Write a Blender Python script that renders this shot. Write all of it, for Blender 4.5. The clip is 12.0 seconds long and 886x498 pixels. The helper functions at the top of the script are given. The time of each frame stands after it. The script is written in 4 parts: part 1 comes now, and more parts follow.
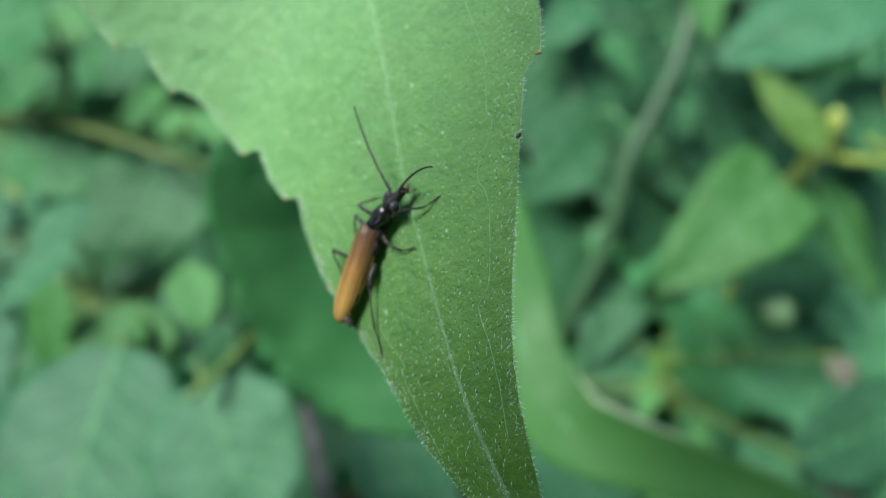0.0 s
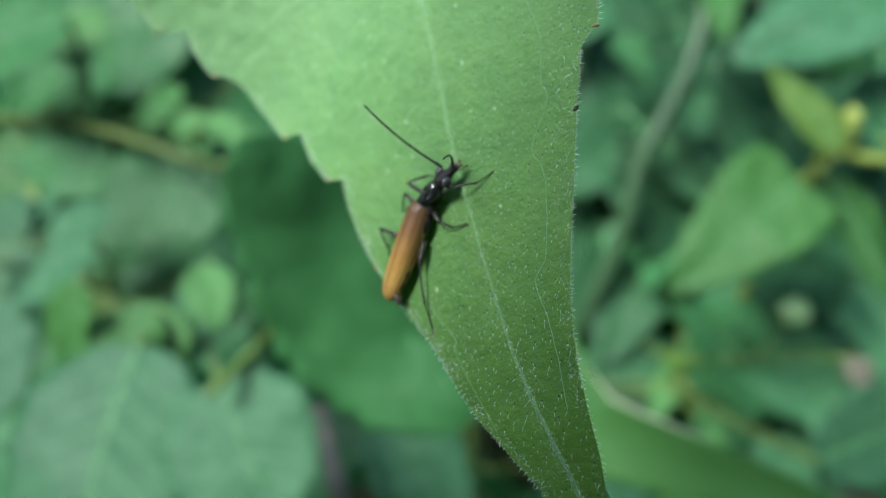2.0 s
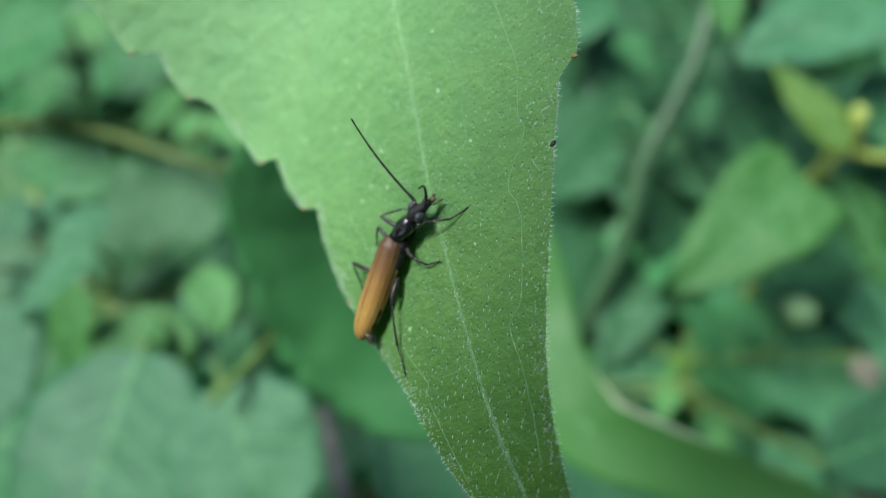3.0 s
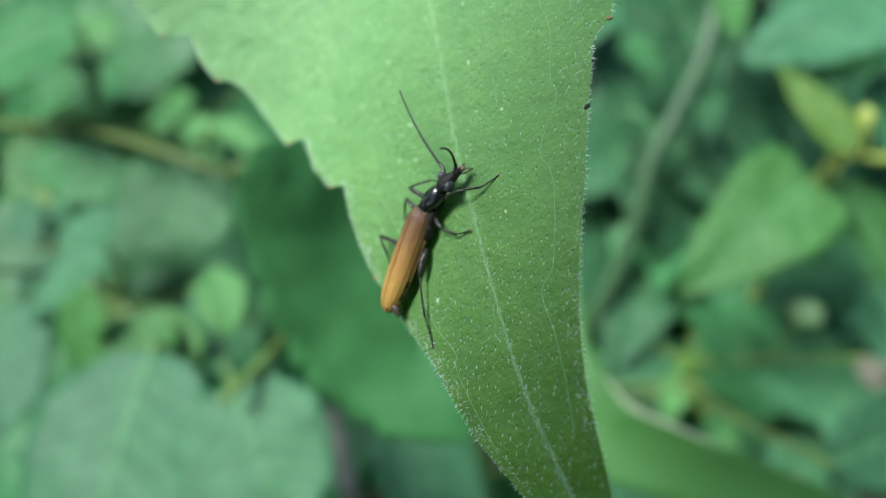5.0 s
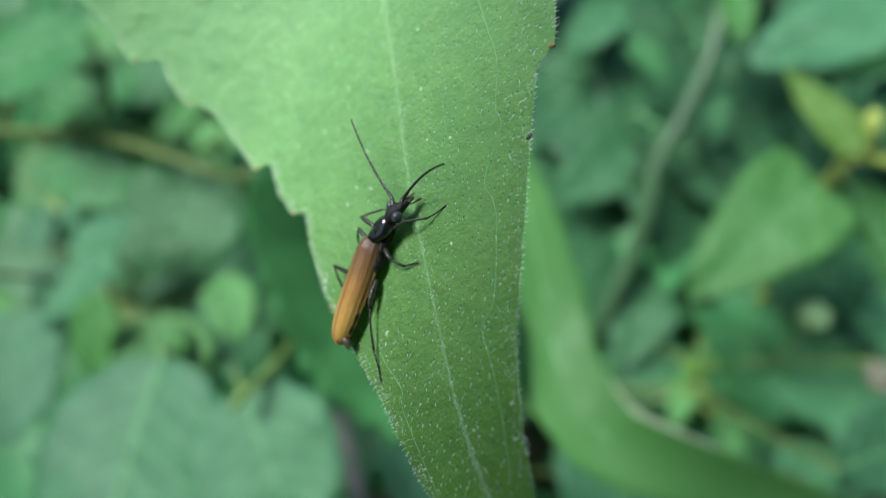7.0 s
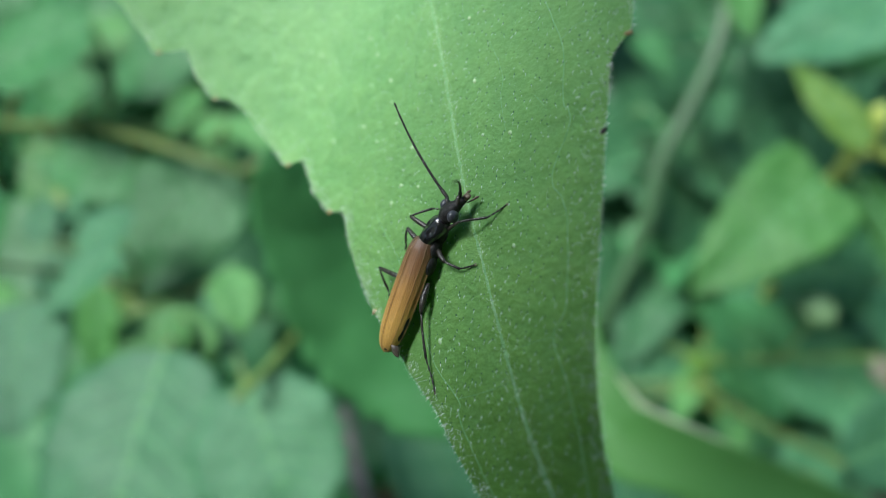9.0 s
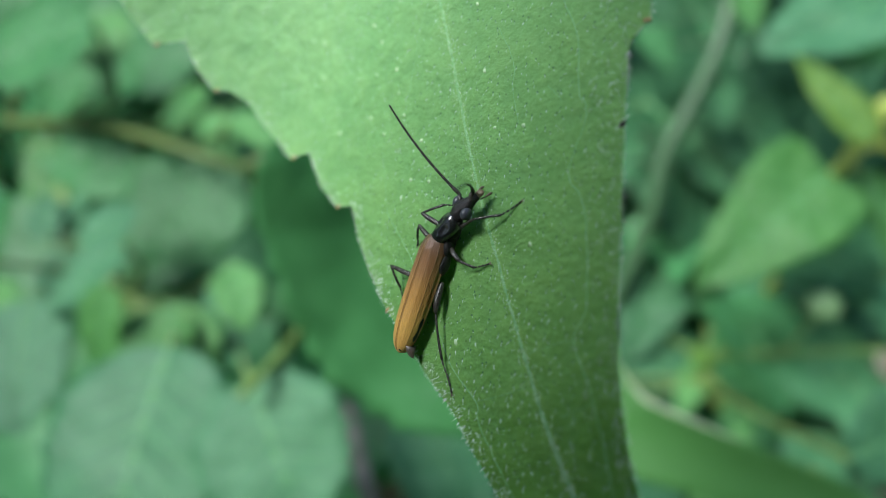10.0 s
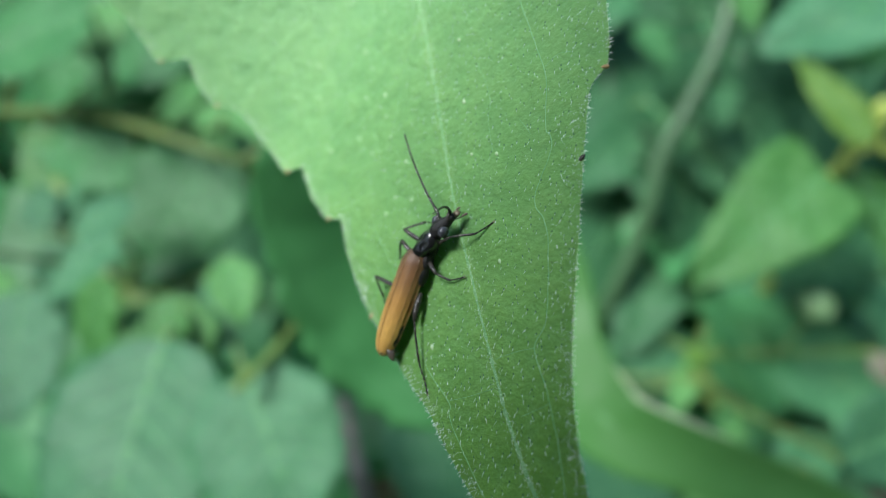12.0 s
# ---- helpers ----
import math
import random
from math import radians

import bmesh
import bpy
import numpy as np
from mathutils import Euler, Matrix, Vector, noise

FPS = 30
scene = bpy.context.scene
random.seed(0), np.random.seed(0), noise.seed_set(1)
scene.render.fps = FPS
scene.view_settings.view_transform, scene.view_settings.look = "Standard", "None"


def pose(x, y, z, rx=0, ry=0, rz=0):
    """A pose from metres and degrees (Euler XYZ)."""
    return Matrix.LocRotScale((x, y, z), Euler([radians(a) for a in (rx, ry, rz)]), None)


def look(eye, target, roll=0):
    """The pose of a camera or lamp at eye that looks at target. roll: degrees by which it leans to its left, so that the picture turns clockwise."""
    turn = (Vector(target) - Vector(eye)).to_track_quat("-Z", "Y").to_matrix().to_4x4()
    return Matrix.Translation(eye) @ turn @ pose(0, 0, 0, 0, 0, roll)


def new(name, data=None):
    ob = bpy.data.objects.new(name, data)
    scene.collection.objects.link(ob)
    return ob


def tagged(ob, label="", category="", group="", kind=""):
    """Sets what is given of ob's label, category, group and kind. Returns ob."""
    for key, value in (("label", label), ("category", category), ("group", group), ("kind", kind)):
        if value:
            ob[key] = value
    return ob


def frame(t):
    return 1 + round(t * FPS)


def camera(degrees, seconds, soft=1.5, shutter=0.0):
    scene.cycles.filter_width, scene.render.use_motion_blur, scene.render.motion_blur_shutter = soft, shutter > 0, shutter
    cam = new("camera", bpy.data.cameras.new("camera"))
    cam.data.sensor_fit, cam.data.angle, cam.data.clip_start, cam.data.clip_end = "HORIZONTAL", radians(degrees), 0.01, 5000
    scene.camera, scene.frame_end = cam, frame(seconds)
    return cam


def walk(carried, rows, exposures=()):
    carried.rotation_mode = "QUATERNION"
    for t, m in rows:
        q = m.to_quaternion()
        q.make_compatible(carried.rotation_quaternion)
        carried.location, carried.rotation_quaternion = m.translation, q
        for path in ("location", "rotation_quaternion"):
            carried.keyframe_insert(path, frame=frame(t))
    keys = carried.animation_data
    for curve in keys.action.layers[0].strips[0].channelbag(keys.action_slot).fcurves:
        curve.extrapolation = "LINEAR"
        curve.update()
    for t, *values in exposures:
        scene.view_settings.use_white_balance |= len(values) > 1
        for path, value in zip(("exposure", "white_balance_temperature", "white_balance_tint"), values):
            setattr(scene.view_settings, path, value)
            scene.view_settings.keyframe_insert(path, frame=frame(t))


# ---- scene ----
# A slender beetle on a hairy leaf, with blurred woodland plants behind. Lengths of the leaf and the beetle are in mm.
MM = 0.001
cam = camera(68.0, 12.0, soft=0.55)
cam.data.dof.use_dof = True
cam.data.dof.focus_distance = 0.0337
cam.data.dof.aperture_fstop = 22
CAMERA = [
    (0, 0.00000, -0.00000, 0.55000, 45.00, -0.01, -0.00),
    (0.5, 0.00007, -0.00077, 0.54975, 45.13, 0.03, 0.35),
    (1, -0.00062, -0.00171, 0.55026, 45.17, 0.13, 0.52),
    (1.5, -0.00093, -0.00065, 0.54974, 45.06, 0.47, 0.68),
    (2, -0.00088, -0.00064, 0.54996, 45.09, 0.67, 0.66),
    (2.5, -0.00098, 0.00070, 0.54976, 44.98, 0.90, 0.54),
    (3, -0.00103, 0.00116, 0.54998, 44.91, 1.09, 0.61),
    (3.2, -0.00113, 0.00108, 0.55005, 44.92, 1.10, 0.63),
    (4.8, -0.00224, 0.00076, 0.55064, 45.02, 1.25, 0.79),
    (5, -0.00246, 0.00075, 0.55073, 45.03, 1.27, 0.81),
    (5.5, -0.00275, 0.00168, 0.55070, 44.92, 1.52, 0.85),
    (6, -0.00289, 0.00281, 0.55052, 45.08, 1.68, 0.99),
    (6.5, -0.00255, 0.00153, 0.55218, 45.06, 1.40, 0.96),
    (7, -0.00237, 0.00092, 0.55252, 45.10, 1.84, 1.12),
    (7.2, -0.00232, 0.00083, 0.55234, 45.08, 1.85, 1.15),
    (8.8, -0.00259, 0.00037, 0.55155, 44.87, 1.91, 1.40),
    (9, -0.00272, 0.00033, 0.55150, 44.85, 1.91, 1.43),
    (9.5, -0.00290, -0.00028, 0.55148, 44.57, 1.91, 1.28),
    (10, -0.00305, 0.00068, 0.55103, 44.49, 2.22, 1.37),
    (10.5, -0.00267, 0.00160, 0.55001, 44.16, 2.15, 1.33),
    (11, -0.00282, 0.00162, 0.54995, 43.97, 2.12, 1.33),
    (11.5, -0.00291, 0.00133, 0.55077, 43.93, 1.69, 1.69),
    (12, -0.00314, 0.00110, 0.55148, 44.01, 1.50, 1.70),
]
walk(cam, [(t, pose(x, y, z, rx, ry, rz)) for t, x, y, z, rx, ry, rz in CAMERA], exposures=[(0.0, 1.18), (3.0, 1.18), (5.0, 1.35), (6.0, 1.22), (7.0, 1.24), (9.0, 1.3), (10.5, 1.3), (12.0, 1.33)])

# ---- light: open shade under a bright sky, soft sun from the left
world = bpy.data.worlds.new("sky")
scene.world = world
world.use_nodes = True
wn = world.node_tree.nodes
sky = wn.new("ShaderNodeTexSky")
sky.sky_type = "NISHITA"
sky.sun_disc = False
sky.sun_elevation = radians(62)
sky.sun_rotation = radians(240)
world.node_tree.links.new(sky.outputs[0], wn["Background"].inputs[0])
wn["Background"].inputs[1].default_value = 0.13
sun = new("sun", bpy.data.lights.new("sun", "SUN"))
sun.data.energy = 2.85
sun.data.angle = radians(28)
sun.data.color = (0.97, 1.0, 1.0)
sun.matrix_world = look((-0.5, -0.15, 0.85), (0, 0, 0))


# ---- materials
def material(name):
    m = bpy.data.materials.new(name)
    m.use_nodes = True
    return m, m.node_tree.nodes, m.node_tree.links, m.node_tree.nodes["Principled BSDF"]


def noise_node(nodes, links, coord, scale, detail=4.0, rough=0.55):
    n = nodes.new("ShaderNodeTexNoise")
    n.inputs["Scale"].default_value = scale
    n.inputs["Detail"].default_value = detail
    n.inputs["Roughness"].default_value = rough
    links.new(coord, n.inputs["Vector"])
    return n


def ramp_node(nodes, links, fac, stops):
    r = nodes.new("ShaderNodeValToRGB")
    while len(r.color_ramp.elements) < len(stops):
        r.color_ramp.elements.new(0.5)
    for e, (p, c) in zip(r.color_ramp.elements, stops):
        e.position, e.color = p, (*c, 1)
    links.new(fac, r.inputs[0])
    return r


def mix_node(nodes, links, fac, a, b, mode="MIX"):
    m = nodes.new("ShaderNodeMix")
    m.data_type, m.blend_type = "RGBA", mode
    if isinstance(fac, float):
        m.inputs[0].default_value = fac
    else:
        links.new(fac, m.inputs[0])
    for s, v in ((6, a), (7, b)):
        if isinstance(v, tuple):
            m.inputs[s].default_value = (*v, 1)
        else:
            links.new(v, m.inputs[s])
    return m.outputs[2]


def bump_node(nodes, links, height, dist, strength=1.0, normal=None):
    b = nodes.new("ShaderNodeBump")
    b.inputs["Distance"].default_value = dist
    b.inputs["Strength"].default_value = strength
    links.new(height, b.inputs["Height"])
    if normal:
        links.new(normal, b.inputs["Normal"])
    return b.outputs[0]


def with_translucency(m, nodes, links, bsdf, colour, share, normal=None):
    tr = nodes.new("ShaderNodeBsdfTranslucent")
    links.new(colour, tr.inputs[0])
    if normal:
        links.new(normal, tr.inputs["Normal"])
    mx = nodes.new("ShaderNodeMixShader")
    mx.inputs[0].default_value = share
    links.new(bsdf.outputs[0], mx.inputs[1])
    links.new(tr.outputs[0], mx.inputs[2])
    links.new(mx.outputs[0], nodes["Material Output"].inputs[0])


def blade_material():
    m, n, l, b = material("hairy_leaf_blade")
    co = n.new("ShaderNodeTexCoord").outputs["Object"]
    broad = noise_node(n, l, co, 130, 3, 0.5)
    patch = noise_node(n, l, co, 620, 5, 0.6)
    fine = noise_node(n, l, co, 3400, 6, 0.7)
    base = ramp_node(n, l, broad.outputs[0], [(0.3, (0.145, 0.345, 0.075)), (0.5, (0.21, 0.455, 0.105)), (0.7, (0.285, 0.53, 0.125))])
    col = mix_node(n, l, 0.45, base.outputs[0], ramp_node(n, l, patch.outputs[0], [(0.32, (0.14, 0.35, 0.085)), (0.5, (0.21, 0.455, 0.105)), (0.68, (0.3, 0.55, 0.125))]).outputs[0])
    col = mix_node(n, l, 0.3, col, ramp_node(n, l, fine.outputs[0], [(0.35, (0.1, 0.26, 0.055)), (0.65, (0.27, 0.54, 0.15))]).outputs[0])

    def voronoi(scale, feature="F1", warp=0.0):
        v = n.new("ShaderNodeTexVoronoi")
        v.feature = feature
        v.inputs["Scale"].default_value = scale
        if warp:
            shift = n.new("ShaderNodeVectorMath")
            shift.operation = "MULTIPLY_ADD"
            shift.inputs[1].default_value = (warp, warp, warp)
            l.new(patch.outputs["Color"], shift.inputs[0])
            l.new(co, shift.inputs[2])
            l.new(shift.outputs[0], v.inputs["Vector"])
        else:
            l.new(co, v.inputs["Vector"])
        return v

    def scaled(value, k):
        f = n.new("ShaderNodeMath")
        f.operation = "MULTIPLY"
        f.inputs[1].default_value = k
        l.new(value, f.inputs[0])
        return f.outputs[0]

    # light in the colour: shaded yellow-green tip to blue-green sky tint towards the stalk
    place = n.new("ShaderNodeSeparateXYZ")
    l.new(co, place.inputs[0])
    light_along = n.new("ShaderNodeMapRange")
    light_along.inputs["From Min"].default_value, light_along.inputs["From Max"].default_value = -0.016, 0.022
    l.new(place.outputs[1], light_along.inputs["Value"])
    light_tint = ramp_node(n, l, light_along.outputs[0], [(0.0, (0.78, 0.87, 0.58)), (0.5, (0.92, 0.98, 1.26)), (1.0, (1.02, 1.03, 1.75))])
    col = mix_node(n, l, 1.0, col, light_tint.outputs[0], "MULTIPLY")
    # small dark glands
    vor = voronoi(2000)
    dots = ramp_node(n, l, vor.outputs["Distance"], [(0.0, (1, 1, 1)), (0.07, (1, 1, 1)), (0.14, (0, 0, 0))])
    keep = n.new("ShaderNodeMath")
    keep.operation = "GREATER_THAN"
    keep.inputs[1].default_value = 0.6
    sep = n.new("ShaderNodeSeparateColor")
    l.new(vor.outputs["Color"], sep.inputs[0])
    l.new(sep.outputs[0], keep.inputs[0])
    both = n.new("ShaderNodeMath")
    both.operation = "MULTIPLY"
    l.new(dots.outputs[0], both.inputs[0])
    l.new(keep.outputs[0], both.inputs[1])
    col = mix_node(n, l, scaled(both.outputs[0], 0.65), col, (0.03, 0.09, 0.025))
    # veinlets: a wide net of small sunk veins and a finer one between them
    cells = voronoi(330, "DISTANCE_TO_EDGE", 0.0012)
    small = voronoi(1100, "DISTANCE_TO_EDGE", 0.0005)
    net = ramp_node(n, l, cells.outputs["Distance"], [(0.0, (1, 1, 1)), (0.025, (1, 1, 1)), (0.09, (0, 0, 0))])
    mesh = ramp_node(n, l, small.outputs["Distance"], [(0.0, (1, 1, 1)), (0.1, (0, 0, 0))])
    col = mix_node(n, l, scaled(mesh.outputs[0], 0.16), col, (0.1, 0.25, 0.09))
    col = mix_node(n, l, scaled(net.outputs[0], 0.1), col, (0.22, 0.46, 0.2))
    nb = bump_node(n, l, fine.outputs[0], 0.00013, 0.9)
    nb = bump_node(n, l, cells.outputs["Distance"], 0.0003, 0.55, nb)
    nb = bump_node(n, l, small.outputs["Distance"], 0.0001, 0.4, nb)
    nb = bump_node(n, l, patch.outputs[0], 0.0006, 0.5, nb)
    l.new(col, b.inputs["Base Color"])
    l.new(nb, b.inputs["Normal"])
    rough = n.new("ShaderNodeMapRange")
    rough.inputs["To Min"].default_value, rough.inputs["To Max"].default_value = 0.42, 0.62
    l.new(patch.outputs[0], rough.inputs["Value"])
    l.new(rough.outputs[0], b.inputs["Roughness"])
    b.inputs["Specular IOR Level"].default_value = 0.4
    b.inputs["Sheen Weight"].default_value = 0.05
    b.inputs["Sheen Roughness"].default_value = 0.45
    b.inputs["Sheen Tint"].default_value = (0.72, 1.0, 0.98, 1)
    glow = mix_node(n, l, 0.6, col, (0.4, 0.58, 0.02))
    with_translucency(m, n, l, b, glow, 0.36)
    return m


def plain_material(name, low, high, scale, rough=0.5, sheen=0.0, translucency=0.0, spec=0.5, bump=0.0):
    m, n, l, b = material(name)
    co = n.new("ShaderNodeTexCoord").outputs["Object"]
    big = noise_node(n, l, co, scale, 4)
    col = ramp_node(n, l, big.outputs[0], [(0.3, low), (0.7, high)]).outputs[0]
    l.new(col, b.inputs["Base Color"])
    b.inputs["Roughness"].default_value = rough
    b.inputs["Specular IOR Level"].default_value = spec
    b.inputs["Sheen Weight"].default_value = sheen
    if bump:
        l.new(bump_node(n, l, noise_node(n, l, co, scale * 5, 3).outputs[0], bump), b.inputs["Normal"])
    if translucency:
        with_translucency(m, n, l, b, col, translucency)
    return m


def foliage_material(name, low, high, rough=0.42, island=False):
    m, n, l, b = material(name)
    co = n.new("ShaderNodeTexCoord").outputs["Object"]
    geo = n.new("ShaderNodeNewGeometry")
    info = n.new("ShaderNodeObjectInfo")
    blotch = noise_node(n, l, co, 6 if not island else 25, 4)
    col = ramp_node(n, l, blotch.outputs[0], [(0.3, low), (0.7, high)]).outputs[0]
    hsv = n.new("ShaderNodeHueSaturation")
    mr = n.new("ShaderNodeMapRange")
    mr.inputs["To Min"].default_value, mr.inputs["To Max"].default_value = 0.84, 1.16
    l.new(geo.outputs["Random Per Island"] if island else info.outputs["Random"], mr.inputs["Value"])
    l.new(mr.outputs[0], hsv.inputs["Value"])
    l.new(col, hsv.inputs["Color"])
    l.new(hsv.outputs[0], b.inputs["Base Color"])
    b.inputs["Roughness"].default_value = rough
    b.inputs["Specular IOR Level"].default_value = 0.26
    l.new(bump_node(n, l, noise_node(n, l, co, 40, 3).outputs[0], 0.002, 0.3), b.inputs["Normal"])
    with_translucency(m, n, l, b, hsv.outputs[0], 0.33)
    return m


def elytra_material():
    m, n, l, b = material("wing_case_brown")
    co = n.new("ShaderNodeTexCoord").outputs["Object"]
    sep = n.new("ShaderNodeSeparateXYZ")
    l.new(co, sep.inputs[0])
    mr = n.new("ShaderNodeMapRange")
    mr.inputs["From Min"].default_value, mr.inputs["From Max"].default_value = 0.0021, -0.0036
    l.new(sep.outputs[0], mr.inputs["Value"])
    blotch = noise_node(n, l, co, 900, 4)
    add = n.new("ShaderNodeMath")
    add.operation = "MULTIPLY_ADD"
    add.inputs[1].default_value = 0.25
    l.new(blotch.outputs[0], add.inputs[0])
    l.new(mr.outputs[0], add.inputs[2])
    col = ramp_node(n, l, add.outputs[0], [(0.12, (0.085, 0.042, 0.03)), (0.4, (0.22, 0.11, 0.048)), (0.75, (0.43, 0.23, 0.065)), (1.0, (0.55, 0.32, 0.085))])
    stretch = n.new("ShaderNodeMapping")
    stretch.inputs["Scale"].default_value = (0.05, 1, 1)
    l.new(co, stretch.inputs[0])
    fine = noise_node(n, l, stretch.outputs[0], 20000, 5, 0.65)
    grain = mix_node(n, l, 0.26, col.outputs[0], ramp_node(n, l, fine.outputs[0], [(0.3, (0.45, 0.42, 0.38)), (0.7, (1.8, 1.75, 1.6))]).outputs[0], "MULTIPLY")
    l.new(grain, b.inputs["Base Color"])
    l.new(bump_node(n, l, fine.outputs[0], 0.00005, 0.8), b.inputs["Normal"])
    b.inputs["Roughness"].default_value = 0.28
    b.inputs["Specular IOR Level"].default_value = 0.5
    b.inputs["Sheen Weight"].default_value = 0.1
    b.inputs["Sheen Tint"].default_value = (1.0, 0.8, 0.5, 1)
    return m


RIB = plain_material("pale_amber_seam", (0.2, 0.115, 0.05), (0.38, 0.235, 0.1), 2500, 0.35, bump=0.00002)
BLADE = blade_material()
VEIN = plain_material("leaf_vein", (0.19, 0.45, 0.15), (0.32, 0.56, 0.26), 2500, 0.8, 0.05, 0.2, spec=0.2, bump=0.0001)
# pale colour stands in for sun catching the rolled edge
EDGE = plain_material("sun_glint_leaf_edge", (0.42, 0.52, 0.3), (0.55, 0.64, 0.42), 300, 0.5)
VEIN_DIM = plain_material("dull_leaf_vein", (0.11, 0.32, 0.12), (0.17, 0.41, 0.17), 60, 0.5)
HAIR = plain_material("pale_leaf_hair", (0.72, 0.82, 0.7), (0.92, 0.95, 0.9), 900, 0.2)
GLAND = plain_material("dark_leaf_gland", (0.025, 0.1, 0.025), (0.06, 0.17, 0.045), 3000, 0.5)
SPOT = plain_material("pale_leaf_spot", (0.36, 0.54, 0.26), (0.5, 0.64, 0.38), 4000, 0.6)
TOOTH = plain_material("brown_tooth_tip", (0.3, 0.2, 0.08), (0.48, 0.34, 0.16), 3000, 0.5)
STEM = plain_material("green_stem", (0.07, 0.15, 0.03), (0.15, 0.24, 0.05), 90, 0.5, 0.1)
STEM_PALE = plain_material("pale_green_stem", (0.025, 0.074, 0.026), (0.036, 0.1, 0.036), 60, 0.5, 0.1)
STEM_YELLOW = plain_material("yellow_green_stem", (0.22, 0.3, 0.05), (0.33, 0.4, 0.09), 120, 0.5)
STEM_OLIVE = plain_material("olive_stalk", (0.08, 0.16, 0.03), (0.13, 0.21, 0.05), 90, 0.5)
STEM_BROWN = plain_material("brown_green_stem", (0.045, 0.085, 0.008), (0.075, 0.12, 0.015), 90, 0.6)
STALK_DRY = plain_material("dry_grey_stalk", (0.12, 0.11, 0.095), (0.24, 0.21, 0.19), 90, 0.8)
BUD = plain_material("pale_flower_bud", (0.17, 0.34, 0.13), (0.29, 0.47, 0.24), 200, 0.5, 0, 0.2)
DRY_LEAF = plain_material("dry_leaf", (0.075, 0.075, 0.05), (0.13, 0.11, 0.08), 120, 0.7)
FOLIAGE = {
    "mid": foliage_material("green_foliage", (0.036, 0.15, 0.046), (0.058, 0.21, 0.07)),
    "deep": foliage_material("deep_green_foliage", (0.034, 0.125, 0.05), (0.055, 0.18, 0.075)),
    "fresh": foliage_material("fresh_green_foliage", (0.11, 0.327, 0.0715), (0.176, 0.426, 0.121)),
    "blue": foliage_material("blue_green_foliage", (0.052, 0.175, 0.08), (0.08, 0.24, 0.114), 0.4),
    "pale": foliage_material("pale_blue_green_foliage", (0.074, 0.25, 0.104), (0.112, 0.33, 0.146), 0.42),
    "light": foliage_material("light_green_foliage", (0.088, 0.287, 0.0715), (0.149, 0.376, 0.121)),
    "lush": foliage_material("lush_green_foliage", (0.066, 0.226, 0.05), (0.108, 0.29, 0.08)),
    "bright": foliage_material("bright_green_foliage", (0.0478, 0.172, 0.0402), (0.0766, 0.228, 0.0574)),
    "yellow": foliage_material("yellow_green_foliage", (0.0891, 0.214, 0.0297), (0.139, 0.267, 0.0446)),
}
FOLIAGE["dry"] = DRY_LEAF
UNDER = foliage_material("undergrowth_foliage", (0.058, 0.225, 0.08), (0.095, 0.32, 0.12), 0.45, True)
SOIL = plain_material("dark_soil", (0.02, 0.028, 0.01), (0.05, 0.055, 0.022), 30, 0.9, bump=0.01)
BLACK = plain_material("black_glossy_shell", (0.006, 0.006, 0.008), (0.02, 0.018, 0.02), 1400, 0.16, spec=1.0, bump=0.00002)
BLACK_SOFT = plain_material("black_downy_shell", (0.006, 0.006, 0.007), (0.022, 0.02, 0.02), 4000, 0.4, 0.03, spec=0.3, bump=0.00004)
EYE = plain_material("dark_eye", (0.025, 0.028, 0.036), (0.055, 0.06, 0.075), 9000, 0.38, 0.1)
LEG = plain_material("dark_leg", (0.014, 0.012, 0.01), (0.055, 0.048, 0.042), 5000, 0.24, 0.03, spec=0.6, bump=0.00002)
TAIL = plain_material("dusky_tail", (0.05, 0.04, 0.034), (0.17, 0.13, 0.1), 4000, 0.45)
TIP = plain_material("pale_brown_chitin", (0.07, 0.05, 0.03), (0.2, 0.15, 0.095), 4000, 0.35)
ELYTRA = elytra_material()


# ---- mesh helpers
def finish(name, bm, mat, parent=None, label="", smooth=True):
    bmesh.ops.recalc_face_normals(bm, faces=bm.faces)
    for f in bm.faces:
        f.smooth = smooth
    me = bpy.data.meshes.new(name)
    bm.to_mesh(me)
    bm.free()
    me.materials.append(mat)
    ob = new(name, me)
    if parent:
        ob.parent = parent
    if label:
        ob["label"] = label
    return ob


def part(name, bm, mat, parent, label=""):
    return finish(name, bm, mat, parent, label)


def loft(bm, rings, caps=True):
    """Joins closed rings of equal count."""
    vs = [[bm.verts.new(p) for p in r] for r in rings]
    k = len(rings[0])
    for a, b in zip(vs, vs[1:]):
        for i in range(k):
            bm.faces.new((a[i], a[(i + 1) % k], b[(i + 1) % k], b[i]))
    if caps:
        bm.faces.new(vs[0][::-1])
        bm.faces.new(vs[-1])


def tube(bm, points, radii, sides=8):
    """A tapered tube along a polyline."""
    pts = [Vector(p) for p in points]
    rings = []
    up = Vector((0.31, 0.17, 0.93))
    for i, p in enumerate(pts):
        d = (pts[min(i + 1, len(pts) - 1)] - pts[max(i - 1, 0)]).normalized()
        a = d.cross(up)
        if a.length < 1e-3:
            a = d.cross(Vector((1, 0, 0)))
        a.normalize()
        b = a.cross(d)
        up = b
        rings.append([p + (a * math.cos(2 * math.pi * j / sides) + b * math.sin(2 * math.pi * j / sides)) * radii[i] for j in range(sides)])
    loft(bm, rings)


